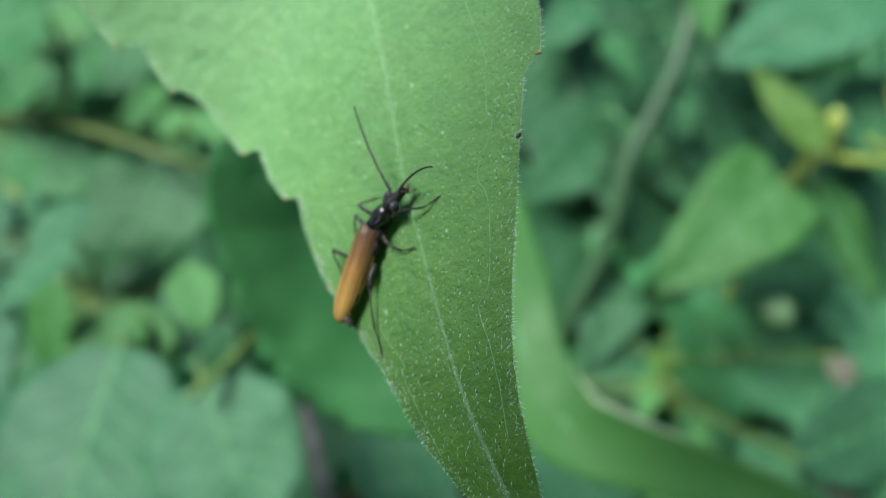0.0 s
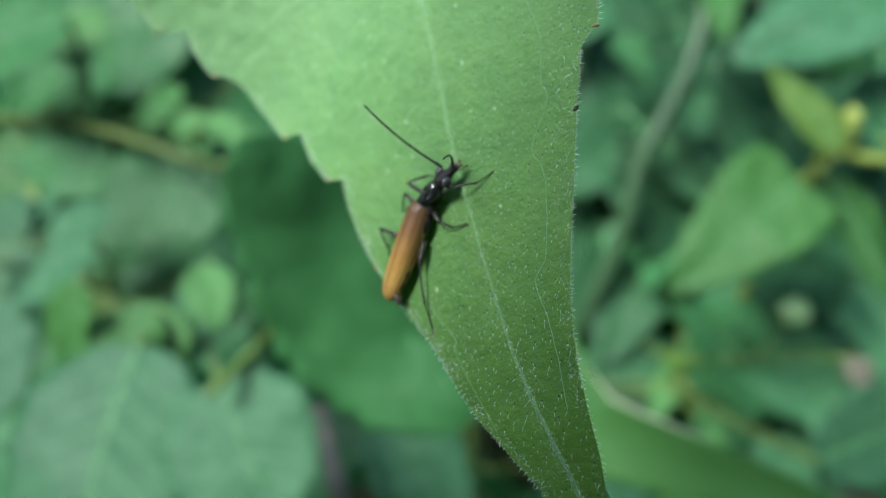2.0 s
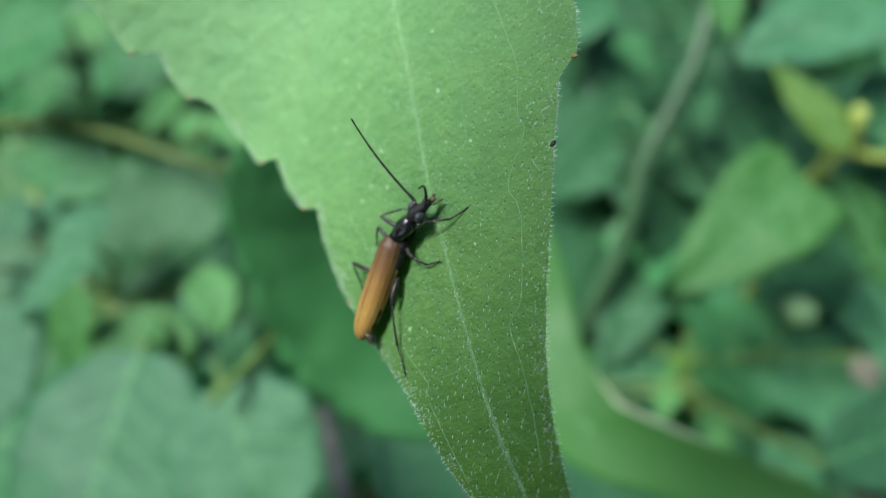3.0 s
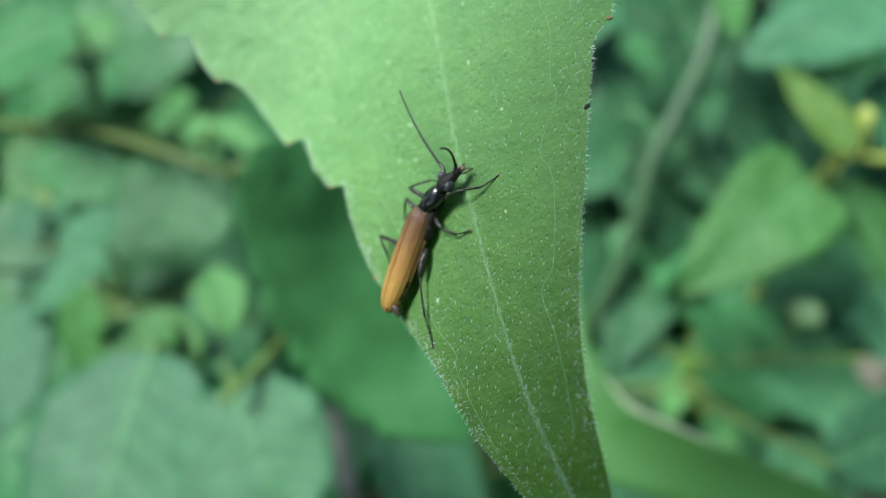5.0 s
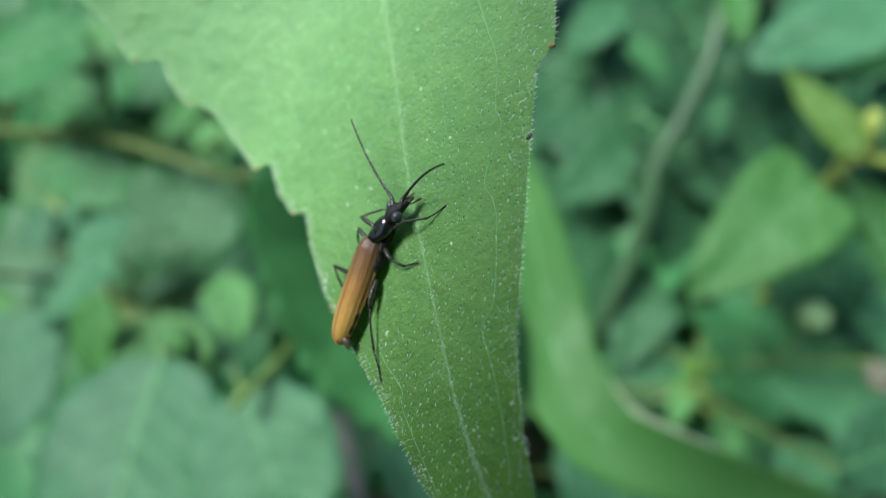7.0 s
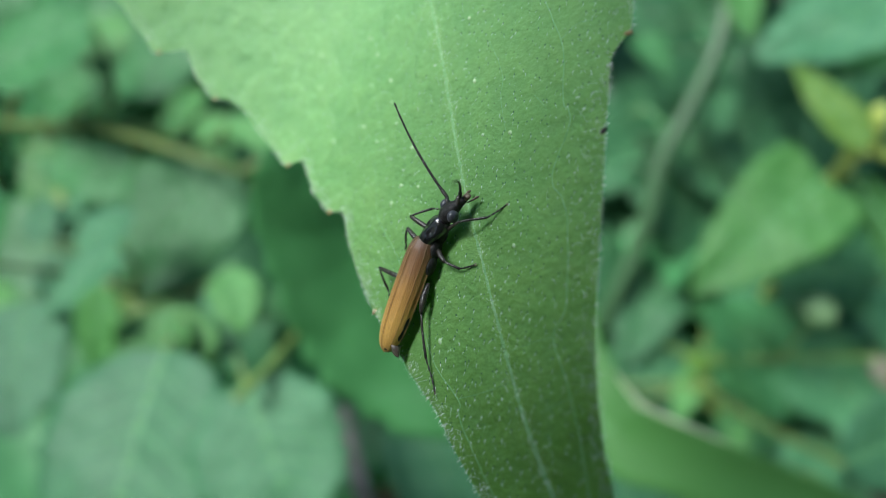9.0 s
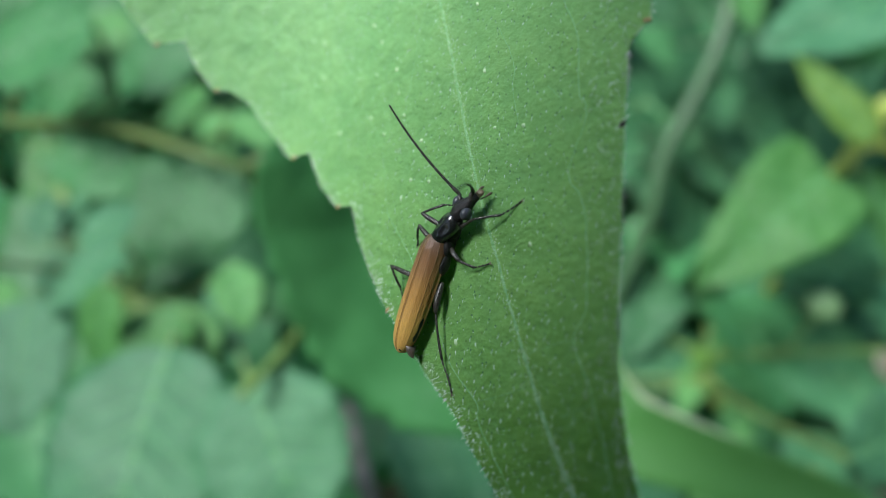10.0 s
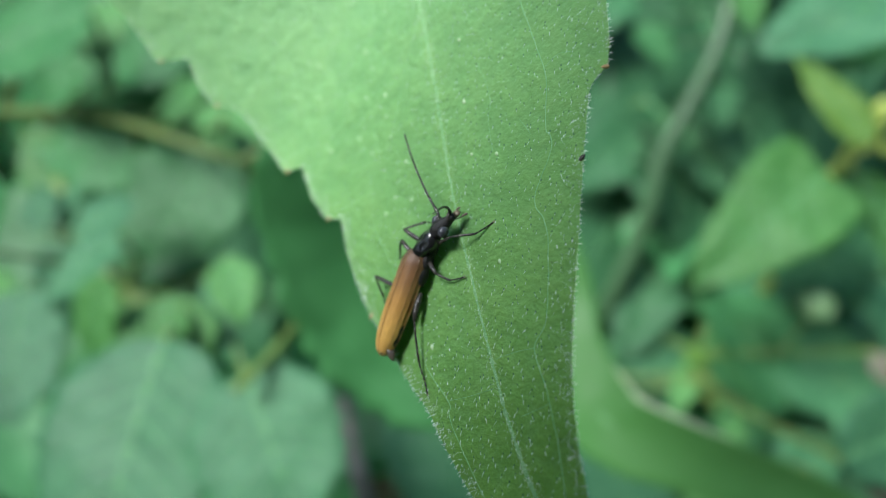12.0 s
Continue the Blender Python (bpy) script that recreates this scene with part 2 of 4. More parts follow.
def smooth_path(points, steps=6):
    """Catmull-Rom through the points."""
    p = [Vector(q) for q in points]
    p = [2 * p[0] - p[1]] + p + [2 * p[-1] - p[-2]]
    out = []
    for i in range(1, len(p) - 2):
        for s in range(steps):
            t = s / steps
            out.append(0.5 * (2 * p[i] + (p[i + 1] - p[i - 1]) * t + (2 * p[i - 1] - 5 * p[i] + 4 * p[i + 1] - p[i + 2]) * t * t
                              + (3 * p[i] - p[i - 1] - 3 * p[i + 1] + p[i + 2]) * t ** 3))
    out.append(p[-2])
    return out


def taper(path, r0, r1):
    n = len(path) - 1
    return [r0 + (r1 - r0) * i / n for i in range(n + 1)]


# ---- ground
bm = bmesh.new()
bmesh.ops.create_grid(bm, x_segments=60, y_segments=60, size=60)
for v in bm.verts:
    r = v.co.length
    v.co.z = 0.02 * noise.noise(v.co * 0.5) if r > 2 else 0.0
tagged(finish("ground", bm, SOIL), "dark damp woodland soil under the plants", "ground", kind="structure")

# ---- the leaf that carries the beetle: x across, y along the midrib towards the stalk, z out of its upper face
LEFT = [(-22, 0.05), (-19.5, 1.0), (-16.3, 2.3), (-12.8, 3.8), (-8.4, 5.0), (-6, 6.3), (-2.2, 8.0), (-1.6, 8.35), (0.55, 9.05), (3.2, 9.7), (5.7, 9.9), (6.05, 10.1), (6.6, 11.5), (9, 13.1), (11.8, 13.7), (12.05, 13.9), (12.25, 15.5), (15, 16.5), (17.6, 17.1), (18.7, 17.9), (19, 18.8), (20.6, 19.0), (22.6, 18.4), (22.85, 20.5), (26, 20.2), (33, 22), (45, 25), (60, 21), (70, 9), (75, 1.2)]
RIGHT = [(-22, 0.05), (-19.5, 0.9), (-16.7, 2.0), (-12.5, 3.2), (-9.1, 4.3), (-6.2, 5.45), (-2.8, 6.95), (0.7, 8.4), (3.6, 9.65), (4.0, 9.9), (4.3, 10.9), (5.2, 11.3), (9.5, 12), (9.9, 12.3), (10.2, 13.6), (16, 15.6), (16.3, 17), (23, 19), (45, 25), (60, 21), (70, 9), (75, 1.2)]
MIDDLE = [(-22, 2.6), (-16, 1.65), (-12, 0.9), (-6, 0.48), (0, 0.25), (4.5, 0.3), (10, 0.65), (16, 0.8), (75, 0.9)]
TEETH_LEFT = [-1.6, 6.6, 12.25, 19, 22.85]
TEETH_RIGHT = [4.3, 10.2, 16.3]


def along(profile, v):
    return float(np.interp(v, [p[0] for p in profile], [p[1] for p in profile]))


def midrib(v):
    return (along(MIDDLE, v - 1.5) + along(MIDDLE, v) + along(MIDDLE, v + 1.5)) / 3


def half_width(v, side):
    p = LEFT if side < 0 else RIGHT
    w = (along(p, v - 0.12) + along(p, v) * 2 + along(p, v + 0.12)) / 4
    return max(w + 0.05 * noise.noise(Vector((v * 1.3, side * 4.0, 0))), 0.03)


def blade_height(u, v):
    s = 0.8 * v - 0.6 * u - 15
    h = 0.035 * s * s if 0 < s < 17 else (0.0 if s <= 0 else 10.1 + 1.19 * (s - 17))
    h -= 0.006 * max(0.0, -7 - v) ** 2
    h += 0.10 * noise.noise(Vector((u * 0.16, v * 0.16, 3.1))) + 0.05 * noise.noise(Vector((u * 0.5, v * 0.5, 7.7)))
    h -= 0.10 * math.exp(-((u - midrib(v)) / 0.5) ** 2)
    return h


def on_blade(u, v, lift=0.0):
    return Vector((u, v, blade_height(u, v) + lift)) * MM


def build_main_leaf():
    leaf = new("hairy_leaf")
    tagged(leaf, "toothed hairy green leaf with pale veins, hanging tip down", "leaf")
    rows, cols = 560, 44
    bm = bmesh.new()
    top, low = [], []
    for i in range(rows + 1):
        v = -22 + 97 * (i / rows) ** 1.25
        m = midrib(v)
        a, b = [], []
        for j in range(cols + 1):
            s = 2 * j / cols - 1
            s = math.copysign(abs(s) ** 0.9, s)
            u = m + s * half_width(v, s)
            p = on_blade(u, v)
            a.append(bm.verts.new(p))
            b.append(bm.verts.new(p - Vector((0, 0, (0.2 if abs(s) < 0.95 else 0.02) * MM))))
        top.append(a)
        low.append(b)
    for i in range(rows):
        for j in range(cols):
            bm.faces.new((top[i][j], top[i][j + 1], top[i + 1][j + 1], top[i + 1][j]))
            bm.faces.new((low[i][j], low[i + 1][j], low[i + 1][j + 1], low[i][j + 1]))
        bm.faces.new((top[i][0], top[i + 1][0], low[i + 1][0], low[i][0]))
        bm.faces.new((top[i][cols], low[i][cols], low[i + 1][cols], top[i + 1][cols]))
    for i in (0, rows):
        for j in range(cols):
            bm.faces.new((top[i][j], top[i][j + 1], low[i][j + 1], low[i][j]))
    for i in range(rows):
        for col in (0, cols):
            for ring in (top, low):
                bm.edges.get((ring[i][col], ring[i + 1][col])).smooth = False
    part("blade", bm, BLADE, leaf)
    # midrib, sunk in its groove, and the looping side veins
    bm = bmesh.new()
    path = [on_blade(midrib(v) + 0.03 * math.sin(v * 2.1), v, -0.884 - 0.0118 * max(v, 0.0)) for v in np.linspace(-21.5, 74, 560)]
    tube(bm, path, [(0.9 + 0.012 * max(0.0, -21.5 + 95.5 * k / 559)) * MM * (1 + 0.02 * noise.noise(Vector((k * 0.6, 0, 0)))) for k in range(560)], 28)
    part("midrib", bm, VEIN, leaf)
    loops = [
        [(7.6, 14), (7.9, 8.3), (7.95, 5.8), (7.15, 3.25), (7.3, 2.7), (7.0, 1.8), (5.45, -0.1), (5.65, -1.3), (5.5, -2.8), (4.4, -6.1), (3.4, -7.25), (3.5, -9.4), (3.3, -11.7), (2.9, -14)],
        [(3.4, -7.25), (2.4, -7.1), (0.7, -7.0)],
        [(3.5, -9.9), (3.0, -10.0), (1.7, -10.1)],
        [(4.1, 9.5), (4.35, 7), (3.9, 5.8), (3.75, 4.7), (3.65, 3.75)],
        [(5.8, 4.55), (6.0, 4.0), (6.2, 3.4)],
        [(8.0, 6.4), (9.0, 6.6), (9.8, 6.2)],
        [(-6.6, 4), (-5.2, 0), (-4.5, -3.5), (-3.9, -6.2), (-2.8, -8.3), (-2.95, -9.0), (-2.6, -10.6), (-1.6, -14)],
        [(-2.8, -8.2), (-1.3, -8.35), (0.4, -8.4)],
        [(-8, 17), (-7, 12), (-6.1, 8), (-6.6, 4)],
        [(-6.1, 8), (-3.6, 9.4), (-1.0, 13.5), (0.6, 16)],
        [(7.6, 14), (5.0, 15.2), (2.4, 17.5), (0.8, 20)],
    ]
    for k, loop in enumerate(loops):
        bm = bmesh.new()
        pts = [on_blade(p.x + 0.05 * noise.noise(p * 1.7), p.y, -0.005 if k == 0 else -0.012) for p in smooth_path([(u, v, 0.0) for u, v in loop], 10)]
        tube(bm, pts, [(0.032 if k in (0, 6) else 0.02) * MM * (1 + 0.5 * noise.noise(Vector((i * 0.6, k, 0)))) for i in range(len(pts))], 6)
        part("side_vein", bm, VEIN, leaf)
    # brown points of the teeth
    for side, teeth in ((-1, TEETH_LEFT), (1, TEETH_RIGHT)):
        for vt in teeth:
            bm = bmesh.new()
            u = midrib(vt) + side * half_width(vt, side)
            q = [on_blade(u - side * 0.3, vt + 0.12, -0.05), on_blade(u - side * 0.1, vt + 0.04, -0.03), on_blade(u + side * 0.05, vt - 0.04, -0.03), on_blade(u + side * 0.13, vt - 0.1, -0.03)]
            tube(bm, q, [0.04 * MM, 0.11 * MM, 0.1 * MM, 0.03 * MM], 8)
            part("tooth_tip", bm, TOOTH, leaf, "brown pointed tooth tip")
    # short stiff hairs on the face and along the margin
    rng = random.Random(8)
    verts, faces = [], []

    def hair(u, v, lu, lv, up, length, r):
        p = on_blade(u, v, -0.02)
        d = Vector((lu, lv, up)).normalized()
        a = d.orthogonal().normalized() * r * MM
        b = d.cross(a.normalized()) * r * MM
        k = len(verts)
        mid = p + d * length * 0.55 * MM
        tip = p + (d * length + Vector((lu, lv, 0)).normalized() * length * 0.25) * MM
        for w in range(3):
            an = 2 * math.pi * w / 3
            verts.append(p + a * math.cos(an) + b * math.sin(an))
        for w in range(3):
            an = 2 * math.pi * w / 3
            verts.append(mid + (a * math.cos(an) + b * math.sin(an)) * 0.65)
        verts.append(tip)
        for w in range(3):
            x = (w + 1) % 3
            faces.append((k + w, k + x, k + 3 + x, k + 3 + w))
            faces.append((k + 3 + w, k + 3 + x, k + 6))

    pits, pit_faces = [], []

    def pit(u, v, r):
        k = len(pits)
        for i in range(7):
            a = 2 * math.pi * i / 7
            pits.append(on_blade(u + r * math.cos(a), v + 1.2 * r * math.sin(a), 0.006))
        pits.append(on_blade(u, v, 0.016))
        pit_faces.extend((k + i, k + (i + 1) % 7, k + 7) for i in range(7))

    step = 0.5
    for i in range(int(47 / step)):
        for j in range(-42, 43):
            v = -21 + (i + rng.uniform(-0.45, 0.45)) * step
            u = (j + rng.uniform(-0.45, 0.45)) * step
            side = 1 if u > midrib(v) else -1
            s = abs(u - midrib(v)) / half_width(v, side)
            if s > 0.99 or rng.random() < 0.12 + 0.4 * min(1.0, max(0.0, (v - u) / 14)):
                continue
            long = rng.uniform(0.1, 0.21) * (1.3 if (s > 0.7 and side > 0) or v < -5 else 1.0)
            hair(u, v, rng.uniform(-0.6, 0.2), rng.uniform(-1.0, -0.5), rng.uniform(0.25, 0.7), long, rng.uniform(0.013, 0.02))
            if rng.random() < 0.8:
                pit(u + rng.uniform(-0.03, 0.09), v + rng.uniform(0.0, 0.08), rng.uniform(0.026, 0.05))
    for side in (-1, 1):
        v = -21.5
        while v < 26:
            w = half_width(v, side)
            hair(midrib(v) + side * w, v, side * rng.uniform(0.5, 1.2), rng.uniform(-0.9, 0.1), rng.uniform(-0.2, 0.6), rng.uniform(0.1, 0.28), rng.uniform(0.013, 0.022))
            if rng.random() < 0.8:
                hair(midrib(v) + side * (w - rng.uniform(0, 0.5)), v, side * rng.uniform(0.3, 1.2), rng.uniform(-0.9, 0.3), rng.uniform(0.2, 0.9), rng.uniform(0.12, 0.28), rng.uniform(0.01, 0.016))
            if side < 0:
                for _ in range(5):
                    hair(midrib(v) - w + 0.9 * rng.random() ** 1.6, v, rng.uniform(-1.0, 0.2), rng.uniform(-0.9, 0.3), rng.uniform(0.2, 0.8), rng.uniform(0.08, 0.2), rng.uniform(0.01, 0.02))
            v += rng.uniform(0.06, 0.28)
    for _ in range(2600):
        v = rng.uniform(-20, 25)
        hair(midrib(v) + rng.gauss(0, 0.2 + 0.006 * max(v, 0)), v, rng.uniform(-1, 1), rng.uniform(-1, 0), 0.4, rng.uniform(0.06, 0.13), rng.uniform(0.008, 0.015))
    for _ in range(750):
        v = rng.uniform(-14, 25)
        hair(midrib(v) + half_width(v, 1) * (1 - 0.22 * rng.random() ** 1.5), v, rng.uniform(-0.6, 1), rng.uniform(-1, 0), 0.5, rng.uniform(0.1, 0.2), rng.uniform(0.012, 0.019))
    me = bpy.data.meshes.new("gland_dots")
    me.from_pydata(pits, [], pit_faces)
    me.materials.append(GLAND)
    dots = new("gland_dots", me)
    dots.parent = leaf
    tagged(dots, "tiny dark green gland dots", kind="stuff")
    me = bpy.data.meshes.new("hairs")
    me.from_pydata(verts, [], faces)
    me.materials.append(HAIR)
    hairs = new("hairs", me)
    hairs.parent = leaf
    tagged(hairs, "short pale bristly hairs", kind="stuff")
    # pale flecks
    flecks = [(3.25, 11.85), (-4.66, 16.69), (-9.56, 18.69), (-8.88, 18.08), (-9.9, 16.06), (-3.54, 12.3), (-5.3, 13.17), (2.56, 7.79), (2.27, 4.38), (3.89, 3.5), (2.51, -2.29), (-3.34, -5.05), (-3.81, 10.74), (-3.73, 9.1), (-6.54, 10.67), (-5.68, 8.96), (-9.7, 11.47), (-2.86, 6.78), (-2.89, 4.07), (-5.26, 4.24), (-4.26, 4.93), (-4.32, 15.07)]
    for u, v in flecks:
        bm = bmesh.new()
        r = rng.uniform(0.07, 0.13)
        st = rng.uniform(1.0, 1.7)
        rings = []
        for f, z in ((1.0, -0.03), (0.85, 0.03), (0.35, 0.05)):
            rings.append([on_blade(u + r * f * math.cos(a * math.pi / 5) * (1 + 0.15 * math.sin(3 * a)), v + r * st * f * math.sin(a * math.pi / 5), z) for a in range(10)])
        loft(bm, rings)
        part("pale_fleck", bm, SPOT, leaf)
    # dark speck by the margin
    bm = bmesh.new()
    loft(bm, [[on_blade(8.55 + f * 0.2 * math.cos(a) * (1 + 0.4 * math.sin(2 * a)), 0.62 + f * 0.16 * math.sin(a), z) for a in np.linspace(0, 2 * math.pi, 8, endpoint=False)] for f, z in ((1, -0.02), (0.8, 0.04), (0.3, 0.06))])
    part("dark_speck", bm, LEG, leaf, "small dark speck of dirt")
    # leaf stalk
    bm = bmesh.new()
    path = smooth_path([(0.9 * MM, 73 * MM, -0.3 * MM), (0, 84 * MM, -1 * MM), (-6 * MM, 96 * MM, -6 * MM), (-20 * MM, 104 * MM, -14 * MM)])
    tube(bm, path, taper(path, 0.7 * MM, 1.1 * MM), 10)
    part("leaf_stalk", bm, STEM, leaf)
    return leaf


main_leaf = build_main_leaf()

# ---- the beetle: x forward, y to its left, z off the leaf
def build_beetle():
    beetle = new("beetle")
    tagged(beetle, "slender amber-brown and black beetle standing on a hairy leaf", "beetle")

    def ring(c, wy, wz, n=20, yaw=0.0, flat=0.0):
        out = []
        for k in range(n):
            a = 2 * math.pi * k / n
            y, z = wy * math.cos(a), wz * math.sin(a)
            if z < 0:
                z *= 1 - flat
            out.append(Vector((c[0] - y * math.sin(yaw), c[1] + y * math.cos(yaw), c[2] + z)) * MM)
        return out

    # abdomen and hind body
    bm = bmesh.new()
    rings = []
    for k in range(34):
        s = k / 33
        x = 1.85 - 6.25 * s
        w = 0.77 * (1 - 0.12 * s) * (1 - abs(2 * s - 0.9) ** 5 * 0.5) * (1 + 0.015 * math.cos(s * 44))
        rings.append(ring((x, 0.02 * (1.8 - x), 0.78), w * (1 if s < 0.93 else 0.85), 0.48 * (1 + 0.03 * math.cos(s * 44)) * (1 if s < 0.93 else 0.75), flat=0.1))
    loft(bm, rings)
    part("abdomen", bm, BLACK_SOFT, beetle, "black segmented abdomen")
    bm = bmesh.new()
    loft(bm, [ring((-4.0, -0.1, 0.76), 0.42, 0.34, 14), ring((-4.3, -0.2, 0.68), 0.36, 0.2, 14), ring((-4.48, -0.28, 0.6), 0.28, 0.11, 14), ring((-4.58, -0.3, 0.56), 0.2, 0.04, 14)])
    part("tail_end", bm, TAIL, beetle, "pale brown tip of the abdomen")
    # wing cases
    for side in (1, -1):
        bm = bmesh.new()
        nx, na = 80, 60
        outer, inner = [], []
        for i in range(nx + 1):
            t = i / nx
            x = 1.88 - 6.5 * t
            w = 0.8 * (1 + 0.12 * math.sin(math.pi * t ** 1.2)) * (1 - 0.05 * t) * max(0.0, 1 - t ** 9) ** 0.5 * min(1.0, 0.66 + 0.34 * (t / 0.13) ** 0.6)
            hgt = 0.84 * (1 - 0.25 * t ** 3) * max(0.02, 1 - t ** 10) ** 0.5 * min(1.0, 0.72 + 0.28 * (t / 0.1) ** 0.6)
            gap = 0.012 + 0.1 * max(0.0, t - 0.7) ** 2
            ro, ri = [], []
            for j in range(na + 1):
                a = radians(97) * j / na
                rib = sum(0.014 * math.exp(-((math.degrees(a) - c) / 3.5) ** 2) for c in (32, 58, 78))
                rim = 0.03 * math.exp(-(math.degrees(a) / 4) ** 2) + 0.04 * math.exp(-((math.degrees(a) - 94) / 4) ** 2)
                fade = min(1.0, t / 0.12) * min(1.0, (1 - t) / 0.08)
                r = 1 + (rib + rim) * fade
                sa, ca = math.sin(a), math.cos(a)
                y = gap + (w - gap) * math.copysign(abs(sa) ** 0.92, sa) * r
                z = 0.78 + hgt * math.copysign(abs(ca) ** 0.95, ca) * r
                ro.append(bm.verts.new(Vector((x, side * y + 0.06 + 0.045 * (1.9 - x), z)) * MM))
                ri.append(bm.verts.new(Vector((x + 0.03 * t, side * max(y - 0.05 * sa, 0.004) + 0.06 + 0.045 * (1.9 - x), z - 0.05 * ca)) * MM))
            outer.append(ro)
            inner.append(ri)
        for i in range(nx):
            for j in range(na):
                bm.faces.new((outer[i][j], outer[i + 1][j], outer[i + 1][j + 1], outer[i][j + 1]))
                bm.faces.new((inner[i][j], inner[i][j + 1], inner[i + 1][j + 1], inner[i + 1][j]))
            bm.faces.new((outer[i][0], inner[i][0], inner[i + 1][0], outer[i + 1][0]))
            bm.faces.new((outer[i][na], outer[i + 1][na], inner[i + 1][na], inner[i][na]))
        for i in (0, nx):
            for j in range(na):
                bm.faces.new((outer[i][j], outer[i][j + 1], inner[i][j + 1], inner[i][j]))
        lines = {j: [outer[i][j].co.copy() for i in range(2, nx - 1)] for j in (1, 36, 58)}
        case = part("wing_case", bm, ELYTRA, beetle, "amber-brown ribbed wing case, darker at the shoulder")
        for j, thick in ((1, 0.018), (36, 0.01), (58, 0.022)):
            bm = bmesh.new()
            tube(bm, lines[j], [thick * MM * (1 - 0.5 * k / len(lines[j])) for k in range(len(lines[j]))], 6)
            part("rib", bm, RIB, case, "pale raised seam")
    # shield behind the head, turned a little to its right
    bm = bmesh.new()
    spine = smooth_path([(1.7, -0.05, 1.0), (2.1, -0.28, 1.06), (2.55, -0.52, 1.06), (2.95, -0.74, 1.0), (3.15, -0.84, 0.96)], 7)
    n = len(spine) - 1
    rings = []
    for i, p in enumerate(spine):
        s = i / n
        w = 0.44 + 0.17 * math.sin(math.pi * min(1.0, max(0.0, s * 1.05 - 0.12))) ** 1.4 - 0.08 * s ** 3 + 0.05 * math.exp(-(s / 0.06) ** 2)
        if i in (0, n):
            w *= 0.82
        rings.append(ring(p, w, 0.42 + 0.06 * math.sin(math.pi * s), 32, radians(-29)))
    loft(bm, rings)
    for v in bm.verts:
        q = v.co / MM
        along = (q.x - 2.4) * 0.87 - (q.y + 0.43) * 0.5
        across = (q.x - 2.4) * 0.5 + (q.y + 0.43) * 0.87
        if q.z > 1.0:
            v.co.z -= 0.15 * MM * math.exp(-((along - 0.1) / 0.32) ** 2) * math.exp(-((abs(across) - 0.25) / 0.16) ** 2)
    part("pronotum", bm, BLACK, beetle, "glossy black dimpled pronotum")
    bm = bmesh.new()
    loft(bm, [ring((1.9, -0.05, 0.72), 0.5, 0.3), ring((2.3, -0.35, 0.68), 0.62, 0.36, yaw=radians(-25)), ring((2.8, -0.65, 0.68), 0.5, 0.34, yaw=radians(-30)), ring((3.1, -0.82, 0.75), 0.3, 0.25, yaw=radians(-32))])
    part("breast", bm, BLACK_SOFT, beetle)
    for side in (1, -1):
        for x, y, r in ((1.5, 0.52, 0.4), (0.6, 0.56, 0.38), (2.35, 0.26, 0.38)):
            bm = bmesh.new()
            bmesh.ops.create_uvsphere(bm, u_segments=18, v_segments=12, radius=1)
            off = -0.36 if x > 2 else 0.0
            for v in bm.verts:
                v.co = Vector((x + v.co.x * r * 1.7, side * y + off + v.co.y * r * 0.85, 0.62 + v.co.z * r)) * MM
            part("hip", bm, BLACK_SOFT, beetle)
    # head
    bm = bmesh.new()
    spine = [(2.98, -0.76, 0.98), (3.15, -0.85, 1.0), (3.4, -0.98, 1.03), (3.7, -1.14, 1.02), (3.95, -1.28, 0.97), (4.2, -1.42, 0.88), (4.45, -1.56, 0.78), (4.62, -1.66, 0.72)]
    for_w = [0.26, 0.34, 0.5, 0.5, 0.36, 0.24, 0.2, 0.12]
    for_h = [0.3, 0.38, 0.42, 0.4, 0.34, 0.27, 0.2, 0.1]
    loft(bm, [ring(c, w, h, 22, radians(-30)) for c, w, h in zip(spine, for_w, for_h)])
    head = part("head", bm, BLACK_SOFT, beetle, "black head drawn out into a short snout")
    for side in (1, -1):
        bm = bmesh.new()
        bmesh.ops.create_uvsphere(bm, u_segments=20, v_segments=14, radius=1)
        for v in bm.verts:
            v.co = Vector((3.66 + 0.5 * 0.45 * side, -1.12 + 0.86 * 0.45 * side, 1.08)) * MM + Vector((v.co.x * 0.33, v.co.y * 0.27, v.co.z * 0.32)) * MM
        part("eye", bm, EYE, head, "bulging dark eye")
        bm = bmesh.new()
        a = Vector((4.42 + 0.08 * side, -1.53 + 0.14 * side, 0.6))
        tube(bm, [a * MM, (a + Vector((0.2, -0.02 + 0.16 * side, -0.1))) * MM, (a + Vector((0.42, -0.12 + 0.2 * side, -0.22))) * MM, (a + Vector((0.5, -0.16 + 0.2 * side, -0.3))) * MM], [0.035 * MM, 0.045 * MM, 0.075 * MM, 0.03 * MM], 8)
        part("palp", bm, TIP, head, "pale brown mouth feeler")
    for root, end in (((3.9, -1.02, 1.12), (4.26, -0.75, 1.15)), ((4.1, -1.5, 1.0), (4.56, -1.43, 1.))):
        root, end = Vector(root), Vector(end)
        bm = bmesh.new()
        q = smooth_path([root, root.lerp(end, 0.55) + Vector((0.03, 0.03, 0.08)), end], 5)
        tube(bm, [p * MM for p in q], [(0.13 - 0.03 * k / (len(q) - 1)) * MM for k in range(len(q))], 10)
        part("antenna_socket", bm, LEG, head)
    bm = bmesh.new()
    loft(bm, [ring((4.5, -1.58, 0.78), 0.22, 0.14, 12, radians(-30)), ring((4.68, -1.69, 0.72), 0.2, 0.12, 12, radians(-30)), ring((4.78, -1.75, 0.66), 0.1, 0.06, 12, radians(-30))])
